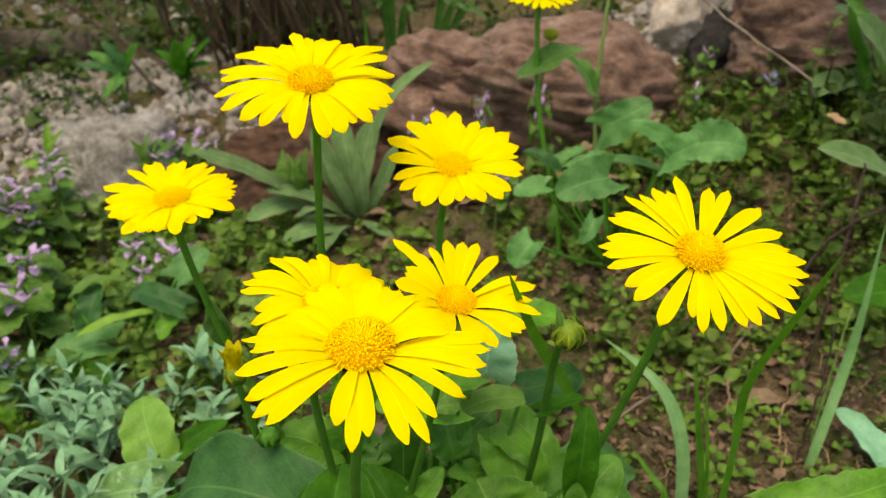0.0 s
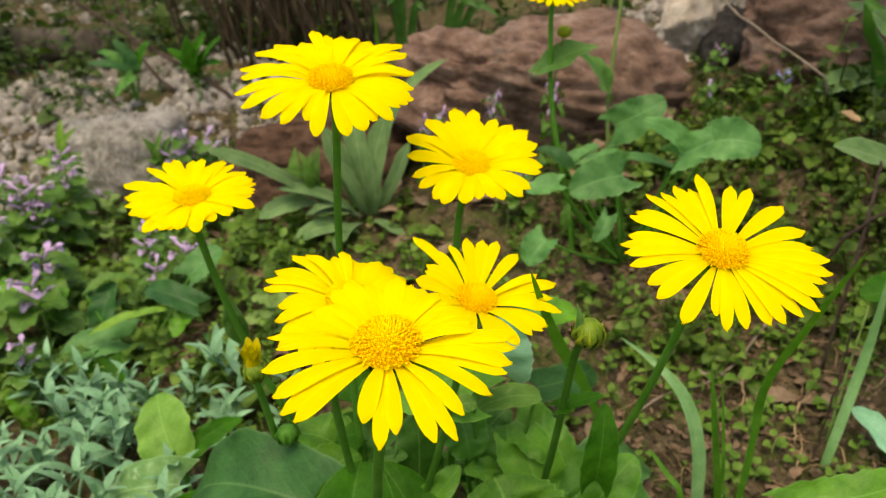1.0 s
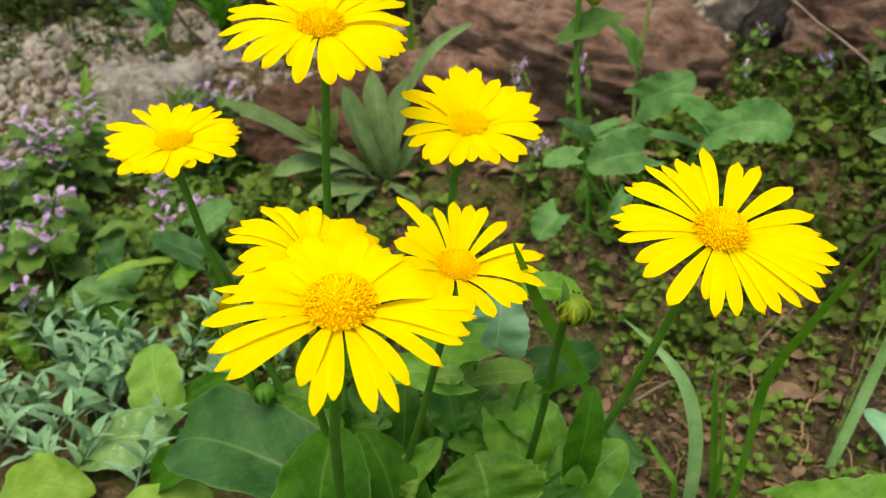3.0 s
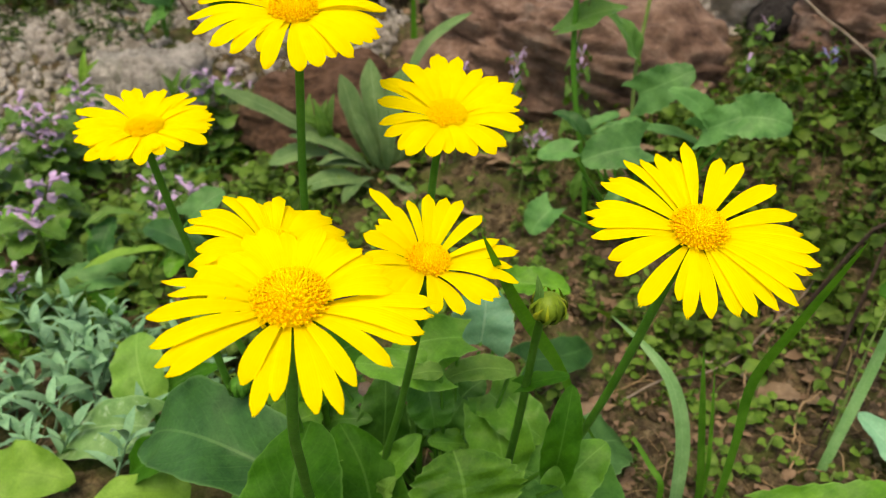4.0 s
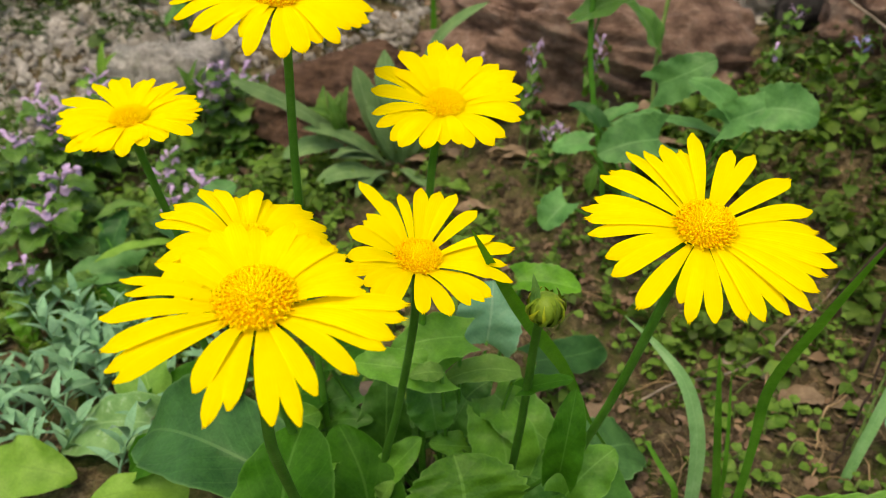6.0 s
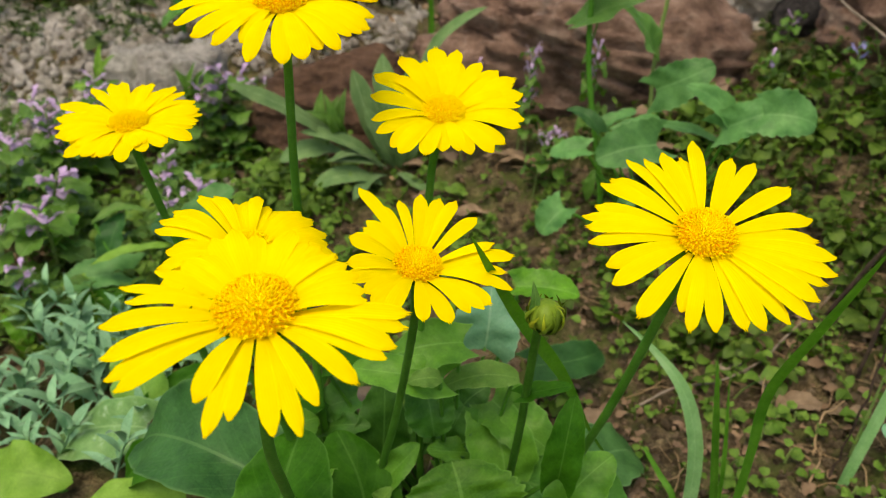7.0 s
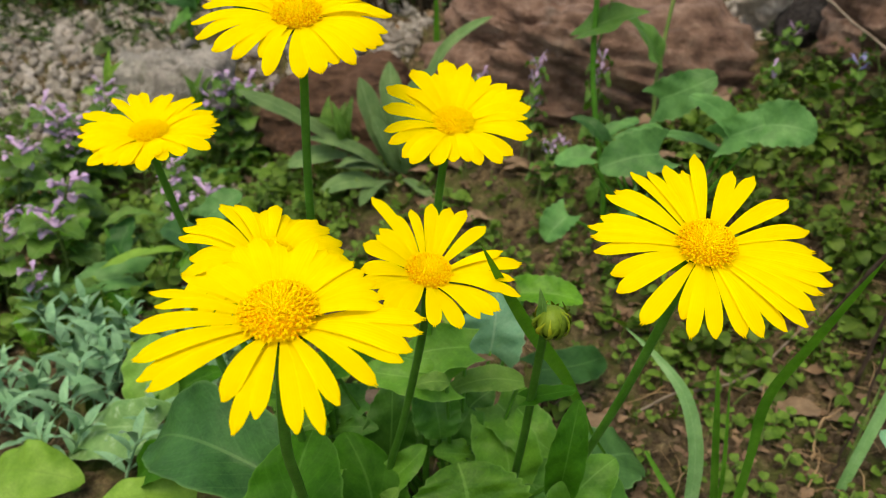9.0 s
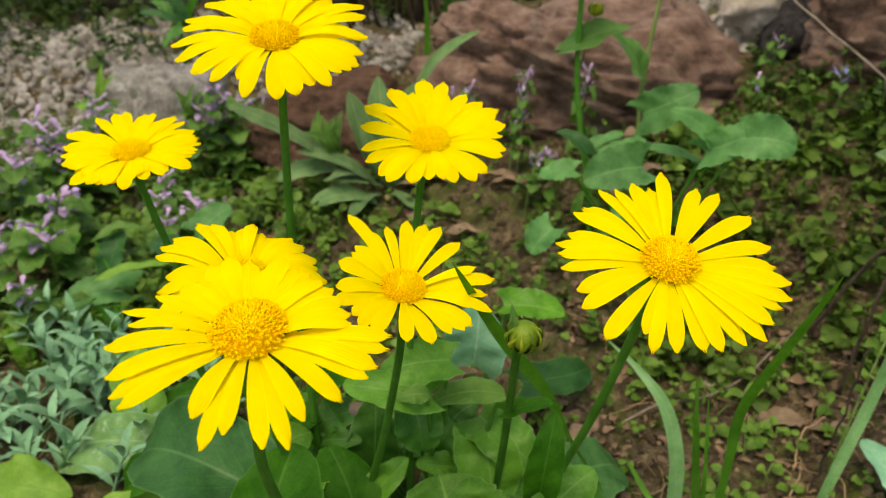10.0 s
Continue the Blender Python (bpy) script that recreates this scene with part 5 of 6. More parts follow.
# shade on this slope is partly painted, through the darkened chickweed green
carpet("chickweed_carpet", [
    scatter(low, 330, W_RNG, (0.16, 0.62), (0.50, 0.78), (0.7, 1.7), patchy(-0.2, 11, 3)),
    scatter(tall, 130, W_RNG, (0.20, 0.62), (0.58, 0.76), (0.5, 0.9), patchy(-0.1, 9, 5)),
], "weed_shade", "dense chickweed covering the slope, its green darkened for shade")
carpet("chickweed_carpet", [
    scatter(low, 200, W_RNG, (0.14, 0.50), (0.48, 0.80), (0.6, 1.4), patchy(-0.05, 13, 33)),
    scatter(clover, 60, W_RNG, (0.16, 0.50), (0.52, 0.78), (0.5, 0.9), patchy(0.0, 9, 35)),
    scatter(tall, 24, W_RNG, (0.19, 0.36), (0.66, 0.75), (0.7, 1.05), patchy(-0.2, 9, 37)),
    scatter(tall, 44, np.random.default_rng(57), (0.10, 0.25), (0.67, 0.77), (0.5, 0.9), patchy(-0.3, 12, 43)),
], "weed", "light green chickweed tips over the shaded slope")
carpet("chickweed_carpet", [
    scatter(low, 210, W_RNG, (-0.16, 0.22), (0.44, 0.78), (0.7, 1.3), patchy(-0.12, 12, 7)),
    scatter(clover, 90, W_RNG, (-0.16, 0.24), (0.44, 0.76), (0.6, 1.1), patchy(0.0, 10, 8)),
    scatter(low, 150, W_RNG, (0.08, 0.42), (0.36, 0.58), (0.3, 0.75), patchy(0.05, 14, 2)),
    scatter(tall, 24, W_RNG, (0.12, 0.42), (0.42, 0.60), (0.5, 0.8), patchy(0.0, 12, 9)),
    scatter(tall, 46, np.random.default_rng(56), (-0.05, 0.17), (0.54, 0.70), (0.45, 0.8), patchy(-0.1, 12, 41)),
], "weed", "scattered yellow-green seedlings over brown soil")
carpet("chickweed_carpet", [
    scatter(low, 420, W_RNG, (-0.70, -0.12), (0.46, 0.98), (0.9, 1.7), patchy(-0.3, 10, 1)),
    scatter(tall, 240, W_RNG, (-0.70, -0.14), (0.50, 0.96), (0.6, 1.15), patchy(-0.2, 8, 4)),
    scatter(clover, 170, W_RNG, (-0.62, -0.10), (0.42, 0.92), (0.9, 1.6), patchy(-0.2, 8, 6)),
], "weed", "mixed green weeds crowding the lower side of the bed")
# these weeds carry the shade behind the rocks in their darkened green
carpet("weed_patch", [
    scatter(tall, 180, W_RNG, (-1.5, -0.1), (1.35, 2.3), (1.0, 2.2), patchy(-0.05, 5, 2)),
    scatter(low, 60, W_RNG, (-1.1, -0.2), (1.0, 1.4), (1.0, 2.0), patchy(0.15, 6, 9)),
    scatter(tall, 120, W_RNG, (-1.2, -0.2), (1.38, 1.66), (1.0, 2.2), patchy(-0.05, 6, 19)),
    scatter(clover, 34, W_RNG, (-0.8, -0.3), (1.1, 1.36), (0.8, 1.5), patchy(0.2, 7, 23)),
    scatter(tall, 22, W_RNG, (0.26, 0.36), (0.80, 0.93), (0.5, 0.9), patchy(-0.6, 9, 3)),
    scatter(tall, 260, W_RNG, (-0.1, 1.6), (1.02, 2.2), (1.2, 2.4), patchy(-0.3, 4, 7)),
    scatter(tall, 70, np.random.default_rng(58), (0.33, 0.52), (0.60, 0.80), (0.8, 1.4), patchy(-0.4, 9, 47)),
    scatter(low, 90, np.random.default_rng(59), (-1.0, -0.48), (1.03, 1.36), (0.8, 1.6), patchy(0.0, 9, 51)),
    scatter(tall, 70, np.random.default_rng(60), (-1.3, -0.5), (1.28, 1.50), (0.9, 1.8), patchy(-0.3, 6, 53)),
], "weed_deep_shade", "weeds growing behind the rocks and gravel, deep shade put into their green")


# ---- gravel, clods, litter ----
def pebble_shapes(rng, n, sub=1):
    out = []
    for _ in range(n):
        bm = bmesh.new()
        bmesh.ops.create_icosphere(bm, subdivisions=sub, radius=1.0)
        v = np.array([p.co for p in bm.verts]) * (1 + rng.normal(0, 0.13, (len(bm.verts), 1))) * rng.uniform(0.55, 1.0, 3)
        out.append((v, [tuple(p.index for p in f.verts) for f in bm.faces]))
        bm.free()
    return out


def heap(shapes, count, rng, xs, ys, size, keep, sink):
    pieces = []
    while len(pieces) < count:
        x, y = rng.uniform(*xs), rng.uniform(*ys)
        if keep(x, y, rng):
            s = size[0] * (size[1] / size[0]) ** (rng.random() ** 1.6)
            pieces.append(turned(shapes[rng.integers(len(shapes))], rng.uniform(0, 6.28), s, (x, y, gz(x, y) + s * sink), rng.normal(0, 0.5, 2)))
    return merge(pieces)


P_RNG = np.random.default_rng(77)
PEBBLES = pebble_shapes(P_RNG, 12, 2)
CRUMBS = pebble_shapes(P_RNG, 12, 1)
solo("gravel", heap(CRUMBS, 5600, P_RNG, (-1.15, -0.16), (0.98, 1.46), (0.003, 0.012), drift(-0.64, 1.2, 0.60, 0.31, -0.30, 8, 12), 0.4), GRAVEL, "loose pale cream gravel chips", "gravel", kind="stuff", smooth=False)
solo("gravel", heap(CRUMBS, 1500, P_RNG, (0.0, 0.75), (0.96, 1.4), (0.004, 0.015), drift(0.33, 1.14, 0.40, 0.23, -0.4, 5, 15), 0.3), GRAVEL, "loose pale gravel behind the red rocks", "gravel", kind="stuff", smooth=False)
solo("gravel", heap(PEBBLES, 160, P_RNG, (-0.62, -0.2), (0.7, 0.98), (0.004, 0.010), patchy(-0.1, 6, 13), 0.2), GRAVEL, "stray pale gravel chips among weeds", "gravel", kind="stuff", smooth=False)
solo("gravel", heap(CRUMBS, 900, P_RNG, (-0.9, -0.46), (0.80, 1.06), (0.004, 0.012), patchy(-0.4, 5, 12), 0.3), GRAVEL, "loose pale gravel chips beside the grey block", "gravel", kind="stuff", smooth=False)
solo("gravel", heap(CRUMBS, 500, P_RNG, (-1.7, -0.3), (1.46, 2.3), (0.006, 0.02), patchy(-0.2, 4, 12), 0.3), GRAVEL, "pale gravel patches behind the log", "gravel", kind="stuff", smooth=False)
solo("soil_clods", heap(CRUMBS, 5200, P_RNG, (0.0, 0.48), (0.34, 0.70), (0.0009, 0.0058), patchy(-0.5, 9, 21), 0.2), CLOD, "crumbs and small clods of reddish brown soil", "soil", kind="stuff")
solo("soil_clods", heap(CRUMBS, 1600, P_RNG, (-0.62, 0.05), (0.34, 0.95), (0.0015, 0.006), patchy(-0.4, 9, 25), 0.2), CLOD, "crumbs and small clods of brown soil between weeds", "soil", kind="stuff")


def dead_leaf(rng, length, width):
    v, f, uv = leaf_blade((0, 0, 0), (length, 0, rng.uniform(-0.1, 0.2) * length), width, "lance", (0, rng.normal(0, 0.3), 1), rng, arch=rng.uniform(-0.12, 0.2), cup=rng.uniform(0.1, 0.7), wave=0.3, nu=9, nv=5)
    return np.array(v), f


flakes = [dead_leaf(P_RNG, P_RNG.uniform(0.008, 0.02), P_RNG.uniform(0.005, 0.011)) for _ in range(10)]
solo("leaf_litter", merge([scatter(flakes, 800, P_RNG, (0.06, 0.45), (0.36, 0.66), (0.25, 0.9), patchy(-0.4, 12, 37), 0.3, -0.001),
                           scatter(flakes, 460, P_RNG, (-0.6, 0.5), (0.36, 0.95), (0.6, 1.3), patchy(-0.3, 12, 31), 0.25, -0.001),
                           scatter(flakes, 220, P_RNG, (-1.2, 1.2), (0.95, 1.9), (1.0, 2.0), patchy(-0.3, 6, 33), 0.25, -0.001)]), M["dry"], "brown flakes of dead leaves on soil", "leaf litter", kind="stuff")
straws = []
for _ in range(14):
    L = P_RNG.uniform(0.02, 0.06)
    straws.append(tube([(-L / 2, 0, 0.001), (P_RNG.normal(0, 0.003), P_RNG.normal(0, 0.006), 0.003 + P_RNG.random() * 0.004), (L / 2, P_RNG.normal(0, 0.008), 0.001)], 0.0006, 0.0004, 4, 6))
solo("dry_stems", merge([scatter(straws, 320, P_RNG, (-0.5, 0.48), (0.36, 0.95), (0.5, 1.1), patchy(-0.4, 12, 35), 0.1, -0.001),
                         scatter(straws, 150, P_RNG, (0.09, 0.40), (0.36, 0.62), (0.35, 0.9), patchy(-0.5, 12, 45), 0.15, -0.001)]), M["straw"], "thin straw-coloured dry stems strewn over soil", "plant litter", kind="stuff")


def fallen_leaf(x, y, length, width, spin, mat, label, rise=0.003):
    rng = np.random.default_rng(int(abs(x) * 1000 + y * 777))
    v, f, uv = leaf_blade((-length / 2, 0, 0), (length / 2, 0, 0.002), width, "lance", (0, 0.1, 1), rng, arch=0.06, cup=0.25, wave=0.2, nu=13, nv=7)
    v, f = turned((v, f), radians(spin), 1.0, (x, y, gz(x, y) + rise))
    return solo("dead_leaf", (v.tolist(), f, uv), M[mat], label, "dead leaf", "dead leaves")


fallen_leaf(0.103, 0.435, 0.022, 0.014, 60, "dry", "curled orange-brown dead leaf beside a stem", 0.006)
fallen_leaf(0.237, 0.462, 0.034, 0.024, 25, "dry", "broad pinkish-brown dead leaf flat on soil", 0.004)
fallen_leaf(0.26, 0.456, 0.016, 0.009, 5, "dry", "small brown dead leaf on soil", 0.004)
fallen_leaf(0.205, 0.49, 0.038, 0.013, -28, "twig", "long grey-brown dead leaf beside a twig", 0.008)
fallen_leaf(0.024, 0.360, 0.022, 0.014, 40, "dry", "curled reddish-brown dead leaf lying on green leaves", 0.085 - gz(0.024, 0.360))
fallen_leaf(-0.032, 0.356, 0.024, 0.016, 120, "dry", "shrivelled brown leaf among green leaves", 0.052 - gz(-0.032, 0.356))
fallen_leaf(0.024, 0.728, 0.045, 0.024, 8, "dry", "brown dead leaf before the rock", 0.006)
fallen_leaf(0.235, 0.47, 0.014, 0.006, 10, "dry", "small brown dead leaf on soil")
fallen_leaf(0.0, 0.66, 0.042, 0.022, 5, "dry", "curled brown dead leaf among seedlings", 0.005)
fallen_leaf(-0.05, 0.70, 0.035, 0.02, 60, "dry", "curled brown dead leaf among seedlings", 0.005)
fallen_leaf(-0.087, 0.73, 0.012, 0.008, 70, "straw", "small bleached dry leaf under the rosette", 0.006)
fallen_leaf(0.16, 0.69, 0.035, 0.026, 30, "dry", "brown dead leaf under curling green leaves", 0.02)
fallen_leaf(0.20, 0.71, 0.03, 0.022, 110, "dry", "brown dead leaf under curling green leaves", 0.02)
fallen_leaf(0.13, 0.665, 0.03, 0.022, 170, "dry", "brown dead leaf under curling green leaves", 0.015)
fallen_leaf(0.27, 0.455, 0.022, 0.012, 75, "dry", "brown dead leaf on soil", 0.003)
fallen_leaf(0.30, 0.52, 0.03, 0.016, 20, "dry", "brown dead leaf on dark soil", 0.003)
fallen_leaf(-0.062, 0.765, 0.040, 0.020, 70, "dry", "curled brown dead leaf between weeds and rosette", 0.022)
fallen_leaf(-0.063, 0.737, 0.036, 0.022, 20, "dry", "curled brown dead leaf between weeds and rosette", 0.008)
fallen_leaf(0.035, 0.708, 0.040, 0.018, -10, "dry", "curled brown dead leaf between weeds and rosette", 0.006)
fallen_leaf(-0.039, 0.750, 0.028, 0.016, 130, "dry", "curled brown dead leaf between weeds and rosette", 0.006)
fallen_leaf(0.186, 0.769, 0.034, 0.022, 60, "dry", "curled brown dead leaf between weeds and rosette", 0.030)
fallen_leaf(0.15, 0.735, 0.032, 0.024, 20, "dry", "curled brown dead leaf before the rock", 0.028)
fallen_leaf(0.205, 0.745, 0.03, 0.02, 75, "dry", "curled brown dead leaf before the rock", 0.03)
fallen_leaf(0.12, 0.71, 0.026, 0.02, 140, "straw", "pale dry leaf before the rock", 0.02)
fallen_leaf(0.343, 0.66, 0.03, 0.012, 100, "straw", "yellowed hanging leaf beside a woolly plant", 0.06)


# ---- twigs ----
T_RNG = np.random.default_rng(88)


def twig(pts, r0, r1, mat, label, n=16):
    return solo("twig", tube(pts, r0, r1, 7, n, 0.0007, T_RNG), mat, label, "twig", "twigs")


twig([(0.24, 0.83, 0.265), (0.266, 0.80, 0.246), (0.306, 0.76, 0.215), (0.341, 0.72, 0.191), (0.356, 0.735, 0.165), (0.375, 0.75, gz(0.375, 0.75))], 0.0010, 0.0014, M["twig"], "long bare grey-brown twig leaning over the rocks")
twig([(0.33, 0.47, gz(0.33, 0.47) + 0.10), (0.309, 0.48, 0.151), (0.289, 0.50, 0.132), (0.278, 0.52, 0.091), (0.265, 0.535, gz(0.265, 0.535))], 0.0012, 0.0016, BARK, "thin brown forked twig over dark soil")
twig([(0.301, 0.52, 0.171), (0.290, 0.50, 0.125), (0.28, 0.49, gz(0.28, 0.49))], 0.001, 0.0014, BARK, "thin upright brown twig")
twig([(0.13, 0.455, gz(0.13, 0.455) + 0.003), (0.156, 0.47, gz(0.156, 0.47) + 0.010), (0.203, 0.49, gz(0.203, 0.49) + 0.012), (0.251, 0.53, gz(0.251, 0.53) + 0.004), (0.30, 0.58, gz(0.30, 0.58) + 0.008)], 0.0010, 0.0008, M["twig"], "thin grey-brown twig lying on soil")
twig([(0.10, 0.66, gz(0.10, 0.66) + 0.004), (0.115, 0.64, gz(0.115, 0.64) + 0.005), (0.138, 0.58, gz(0.138, 0.58) + 0.004)], 0.0014, 0.0009, BARK, "thin dark twig lying among seedlings")
twig([(0.24, 0.405, gz(0.24, 0.405)), (0.246, 0.41, 0.045), (0.25, 0.415, 0.10)], 0.0008, 0.0006, BARK, "thin upright grey twig in soil")
twig([(-0.72, 1.30, 0.24), (-0.607, 1.25, 0.183), (-0.488, 1.2, 0.127), (-0.36, 1.12, 0.085), (-0.31, 1.09, gz(-0.31, 1.09))], 0.0028, 0.0036, BARK, "dark bare branch leaning over the gravel", 22)
twig([(-0.60, 1.35, 0.21), (-0.52, 1.25, 0.10), (-0.45, 1.2, gz(-0.45, 1.2))], 0.0025, 0.003, BARK, "dark bare branch leaning over the gravel")
twig([(0.205, 0.435, gz(0.205, 0.435) + 0.002), (0.208, 0.45, gz(0.208, 0.45) + 0.012), (0.215, 0.475, gz(0.215, 0.475) + 0.02)], 0.0008, 0.0005, M["straw"], "pale dry stem on soil")
twig([(0.235, 0.42, gz(0.235, 0.42) + 0.002), (0.242, 0.44, gz(0.242, 0.44) + 0.010), (0.262, 0.46, gz(0.262, 0.46) + 0.012)], 0.0008, 0.0005, M["straw"], "pale dry stem on soil")

solo("log", tube([(-1.211, 1.533, 0.059), (-0.911, 1.543, 0.061), (-0.672, 1.503, 0.078)], 0.050, 0.024, 20, 40, 0.0025, T_RNG), GREY_BARK, "old weathered grey-brown log behind the gravel", "log")

# dry shrub: a sheaf of brown stems
shrub = thing("dry_shrub", (-0.34, 1.42, gz(-0.34, 1.42)), "sheaf of dry brown stems behind the gravel", "shrub")
for k in range(130):
    bx, by = T_RNG.normal(-0.31, 0.09), T_RNG.normal(1.45, 0.07)
    lx, ly = T_RNG.normal(-0.10, 0.10), T_RNG.normal(0.0, 0.06)
    h = T_RNG.uniform(0.25, 0.55)
    z = gz(bx, by)
    part("stem", tube([(bx, by, z - 0.01), (bx + lx * 0.4, by + ly * 0.4, z + h * 0.5), (bx + lx, by + ly, z + h)], 0.0034, 0.0018, 5, 8, 0.002, T_RNG), DRY_STEM, shrub)

# hedge foliage closing the bed at the back, deep shade put into its green
hedge_leaf = [small_leaf(0.05, 0.02, (0, 0, 0), (1, 0, 0.2), (0, 0, 1)) for _ in range(2)]
pieces = []
for _ in range(2600):
    x, y = T_RNG.normal(0.1, 1.1), T_RNG.uniform(1.75, 3.0)
    z = gz(x, y) + T_RNG.uniform(0, 0.75) * (0.4 + 0.6 * (y - 1.75) / 1.25)
    pieces.append(turned(hedge_leaf[0], T_RNG.uniform(0, 6.28), T_RNG.uniform(0.7, 1.7), (x, y, z), T_RNG.normal(0, 0.6, 2)))
solo("hedge_foliage", merge(pieces), M["weed_deep_shade"], "hedge leaves in the background, deep shade put into their green", "hedge", kind="stuff")


# ---- dead nettles with lilac blossoms ----
N_RNG = np.random.default_rng(99)


def dead_nettle(height, leaves, blossoms, mat="lilac", label="dead nettle with heart-shaped leaves and lilac blossoms"):
    plant = thing("dead_nettle", (0, 0, 0), label, "wildflower", "dead nettles")
    top = (N_RNG.normal(0, 0.006), N_RNG.normal(0, 0.006), height)
    part("stem", tube([(0, 0, -0.004), (top[0] * 0.3, top[1] * 0.3, height * 0.5), top], 0.0011, 0.0008, 4, 8), M["stem_pale"], plant)
    for k in range(leaves):
        f = 0.3 + 0.62 * k / max(1, leaves - 1)
        a = (k // 2) * 1.57 + (k % 2) * math.pi + N_RNG.normal(0, 0.2)
        c = np.array(top) * f
        w = np.array((math.cos(a), math.sin(a), 0.1))
        size = 0.019 * (1.15 - 0.5 * f)
        part("leaf", leaf_blade(c + 0.004 * w, c + (0.004 + size) * w - (0, 0, 0.004), size * 0.95, "toothed", (0, 0, 1), N_RNG, nu=9, nv=5), M["lance"], plant)
    for k in range(blossoms):
        a, f = k * 2.4, 0.72 + 0.28 * k / max(1, blossoms)
        c = np.array(top) * f
        w = np.array((math.cos(a), math.sin(a), 0.5))
        tip = c + 0.007 * unit(w)
        body = tube([c, c + 0.004 * unit(w), tip], 0.0007, 0.0014, 6, 5)
        hood = small_leaf(0.005, 0.004, tip, w + (0, 0, 0.8), (0, 0, 1), 0.5)
        lip = small_leaf(0.005, 0.005, tip, w - (0, 0, 0.9), (0, 0, 1), 0.2)
        v, fc = merge([body, hood, lip])
        part("blossom", (v.tolist(), fc), M[mat], plant)
    return plant


kinds = [dead_nettle(0.075, 12, 8), dead_nettle(0.055, 10, 6), dead_nettle(0.035, 6, 2)]
spots = [(-0.319, 0.85, 0.088), (-0.295, 0.86, 0.096), (-0.273, 0.62, 0.035), (-0.268, 0.64, 0.046), (-0.295, 0.645, 0.044), (-0.429, 0.75, 0.072), (-0.45, 0.72, 0.066), (-0.395, 0.62, 0.047),
         (-0.434, 0.8, 0.068), (-0.36, 0.58, 0.040), (-0.335, 0.5, 0.022), (-0.47, 0.78, 0.075), (-0.41, 0.70, 0.055), (-0.48, 0.68, 0.05), (-0.34, 0.83, 0.075), (-0.38, 0.66, 0.03), (-0.46, 0.84, 0.07), (-0.40, 0.545, 0.03), (-0.31, 0.70, 0.04)]
slim_spots = [(0.030, 0.74, 0.165), (-0.017, 0.74, 0.144), (-0.023, 0.735, 0.138), (0.095, 0.72, 0.18), (0.062, 0.68, 0.112), (0.05, 0.675, 0.108), (0.038, 0.735, 0.130)]
small_spots = [(0.255, 0.75, 0.178), (0.29, 0.87, 0.195), (-0.285, 0.93, 0.11), (-0.262, 0.92, 0.12), (-0.30, 0.94, 0.09)]
for k, (x, y, top) in enumerate(spots + small_spots):
    model = kinds[k % 2] if k < len(spots) else kinds[2]
    own = (0.075, 0.055)[k % 2] if k < len(spots) else 0.035
    ground = gz(x, y)
    size = min(max((top - ground) / own, 0.6), 1.9)
    wide = size if k < len(spots) else min(size, 0.85)
    copy_thing(model, Matrix.Translation((x, y, ground)) @ Matrix.Rotation(k * 1.9, 4, "Z") @ Matrix.Rotation(N_RNG.normal(0, 0.12), 4, "X") @ Matrix.Diagonal((wide, wide, size, 1)))
for k, (x, y, top) in enumerate(slim_spots):
    ground = gz(x, y)
    copy_thing(kinds[1], Matrix.Translation((x, y, ground)) @ Matrix.Rotation(k * 1.3, 4, "Z") @ Matrix.Diagonal((0.75, 0.75, (top - ground) / 0.055, 1)))
for model, (x, y) in zip(kinds, ((-0.50, 0.74), (-0.52, 0.64), (-0.44, 0.88))):
    model.location = (x, y, gz(x, y))
speedwell = dead_nettle(0.04, 6, 3, "violet", "small weed with a violet-blue flower by the rock")
speedwell.location = (0.32, 0.74, gz(0.32, 0.74) + 0.0)
speedwell.scale = (0.9, 0.9, 1.3)


# ---- soft-leaved weeds on the lower side of the bed ----
X_RNG = np.random.default_rng(151)


def soft_weed(height, pairs, size, mat):
    """An upright weed with pairs of broad scalloped leaves that grow smaller towards its top."""
    plant = thing("weed_plant", (0, 0, 0), "soft weed with broad light green scalloped leaves", "weed", "soft weeds")
    top = np.array((X_RNG.normal(0, 0.004), X_RNG.normal(0, 0.004), height))
    part("stem", tube([(0, 0, -0.004), top * 0.5, top], 0.0012, 0.0008, 6, 8), M["stem_pale"], plant)
    for k in range(pairs):
        f = (k + 1) / pairs
        a = k * 1.57 + X_RNG.normal(0, 0.25)
        for d in (0, math.pi):
            w = np.array((math.cos(a + d), math.sin(a + d), X_RNG.uniform(-0.1, 0.5)))
            ln = size * X_RNG.uniform(0.8, 1.15) * (1.15 - 0.5 * f)
            c = top * f
            part("leaf", leaf_blade(c + w * 0.003, c + w * (0.003 + ln), ln * X_RNG.uniform(0.75, 0.95), "kidney", (0, -0.3, 1), X_RNG, arch=0.12, nu=17, nv=7), M[mat], plant)
    return plant


soft = [soft_weed(0.030, 3, 0.024, "stemleaf"), soft_weed(0.042, 4, 0.020, "lance"), soft_weed(0.022, 2, 0.028, "kidney"), soft_weed(0.036, 3, 0.022, "weed_soft")]
k = 0
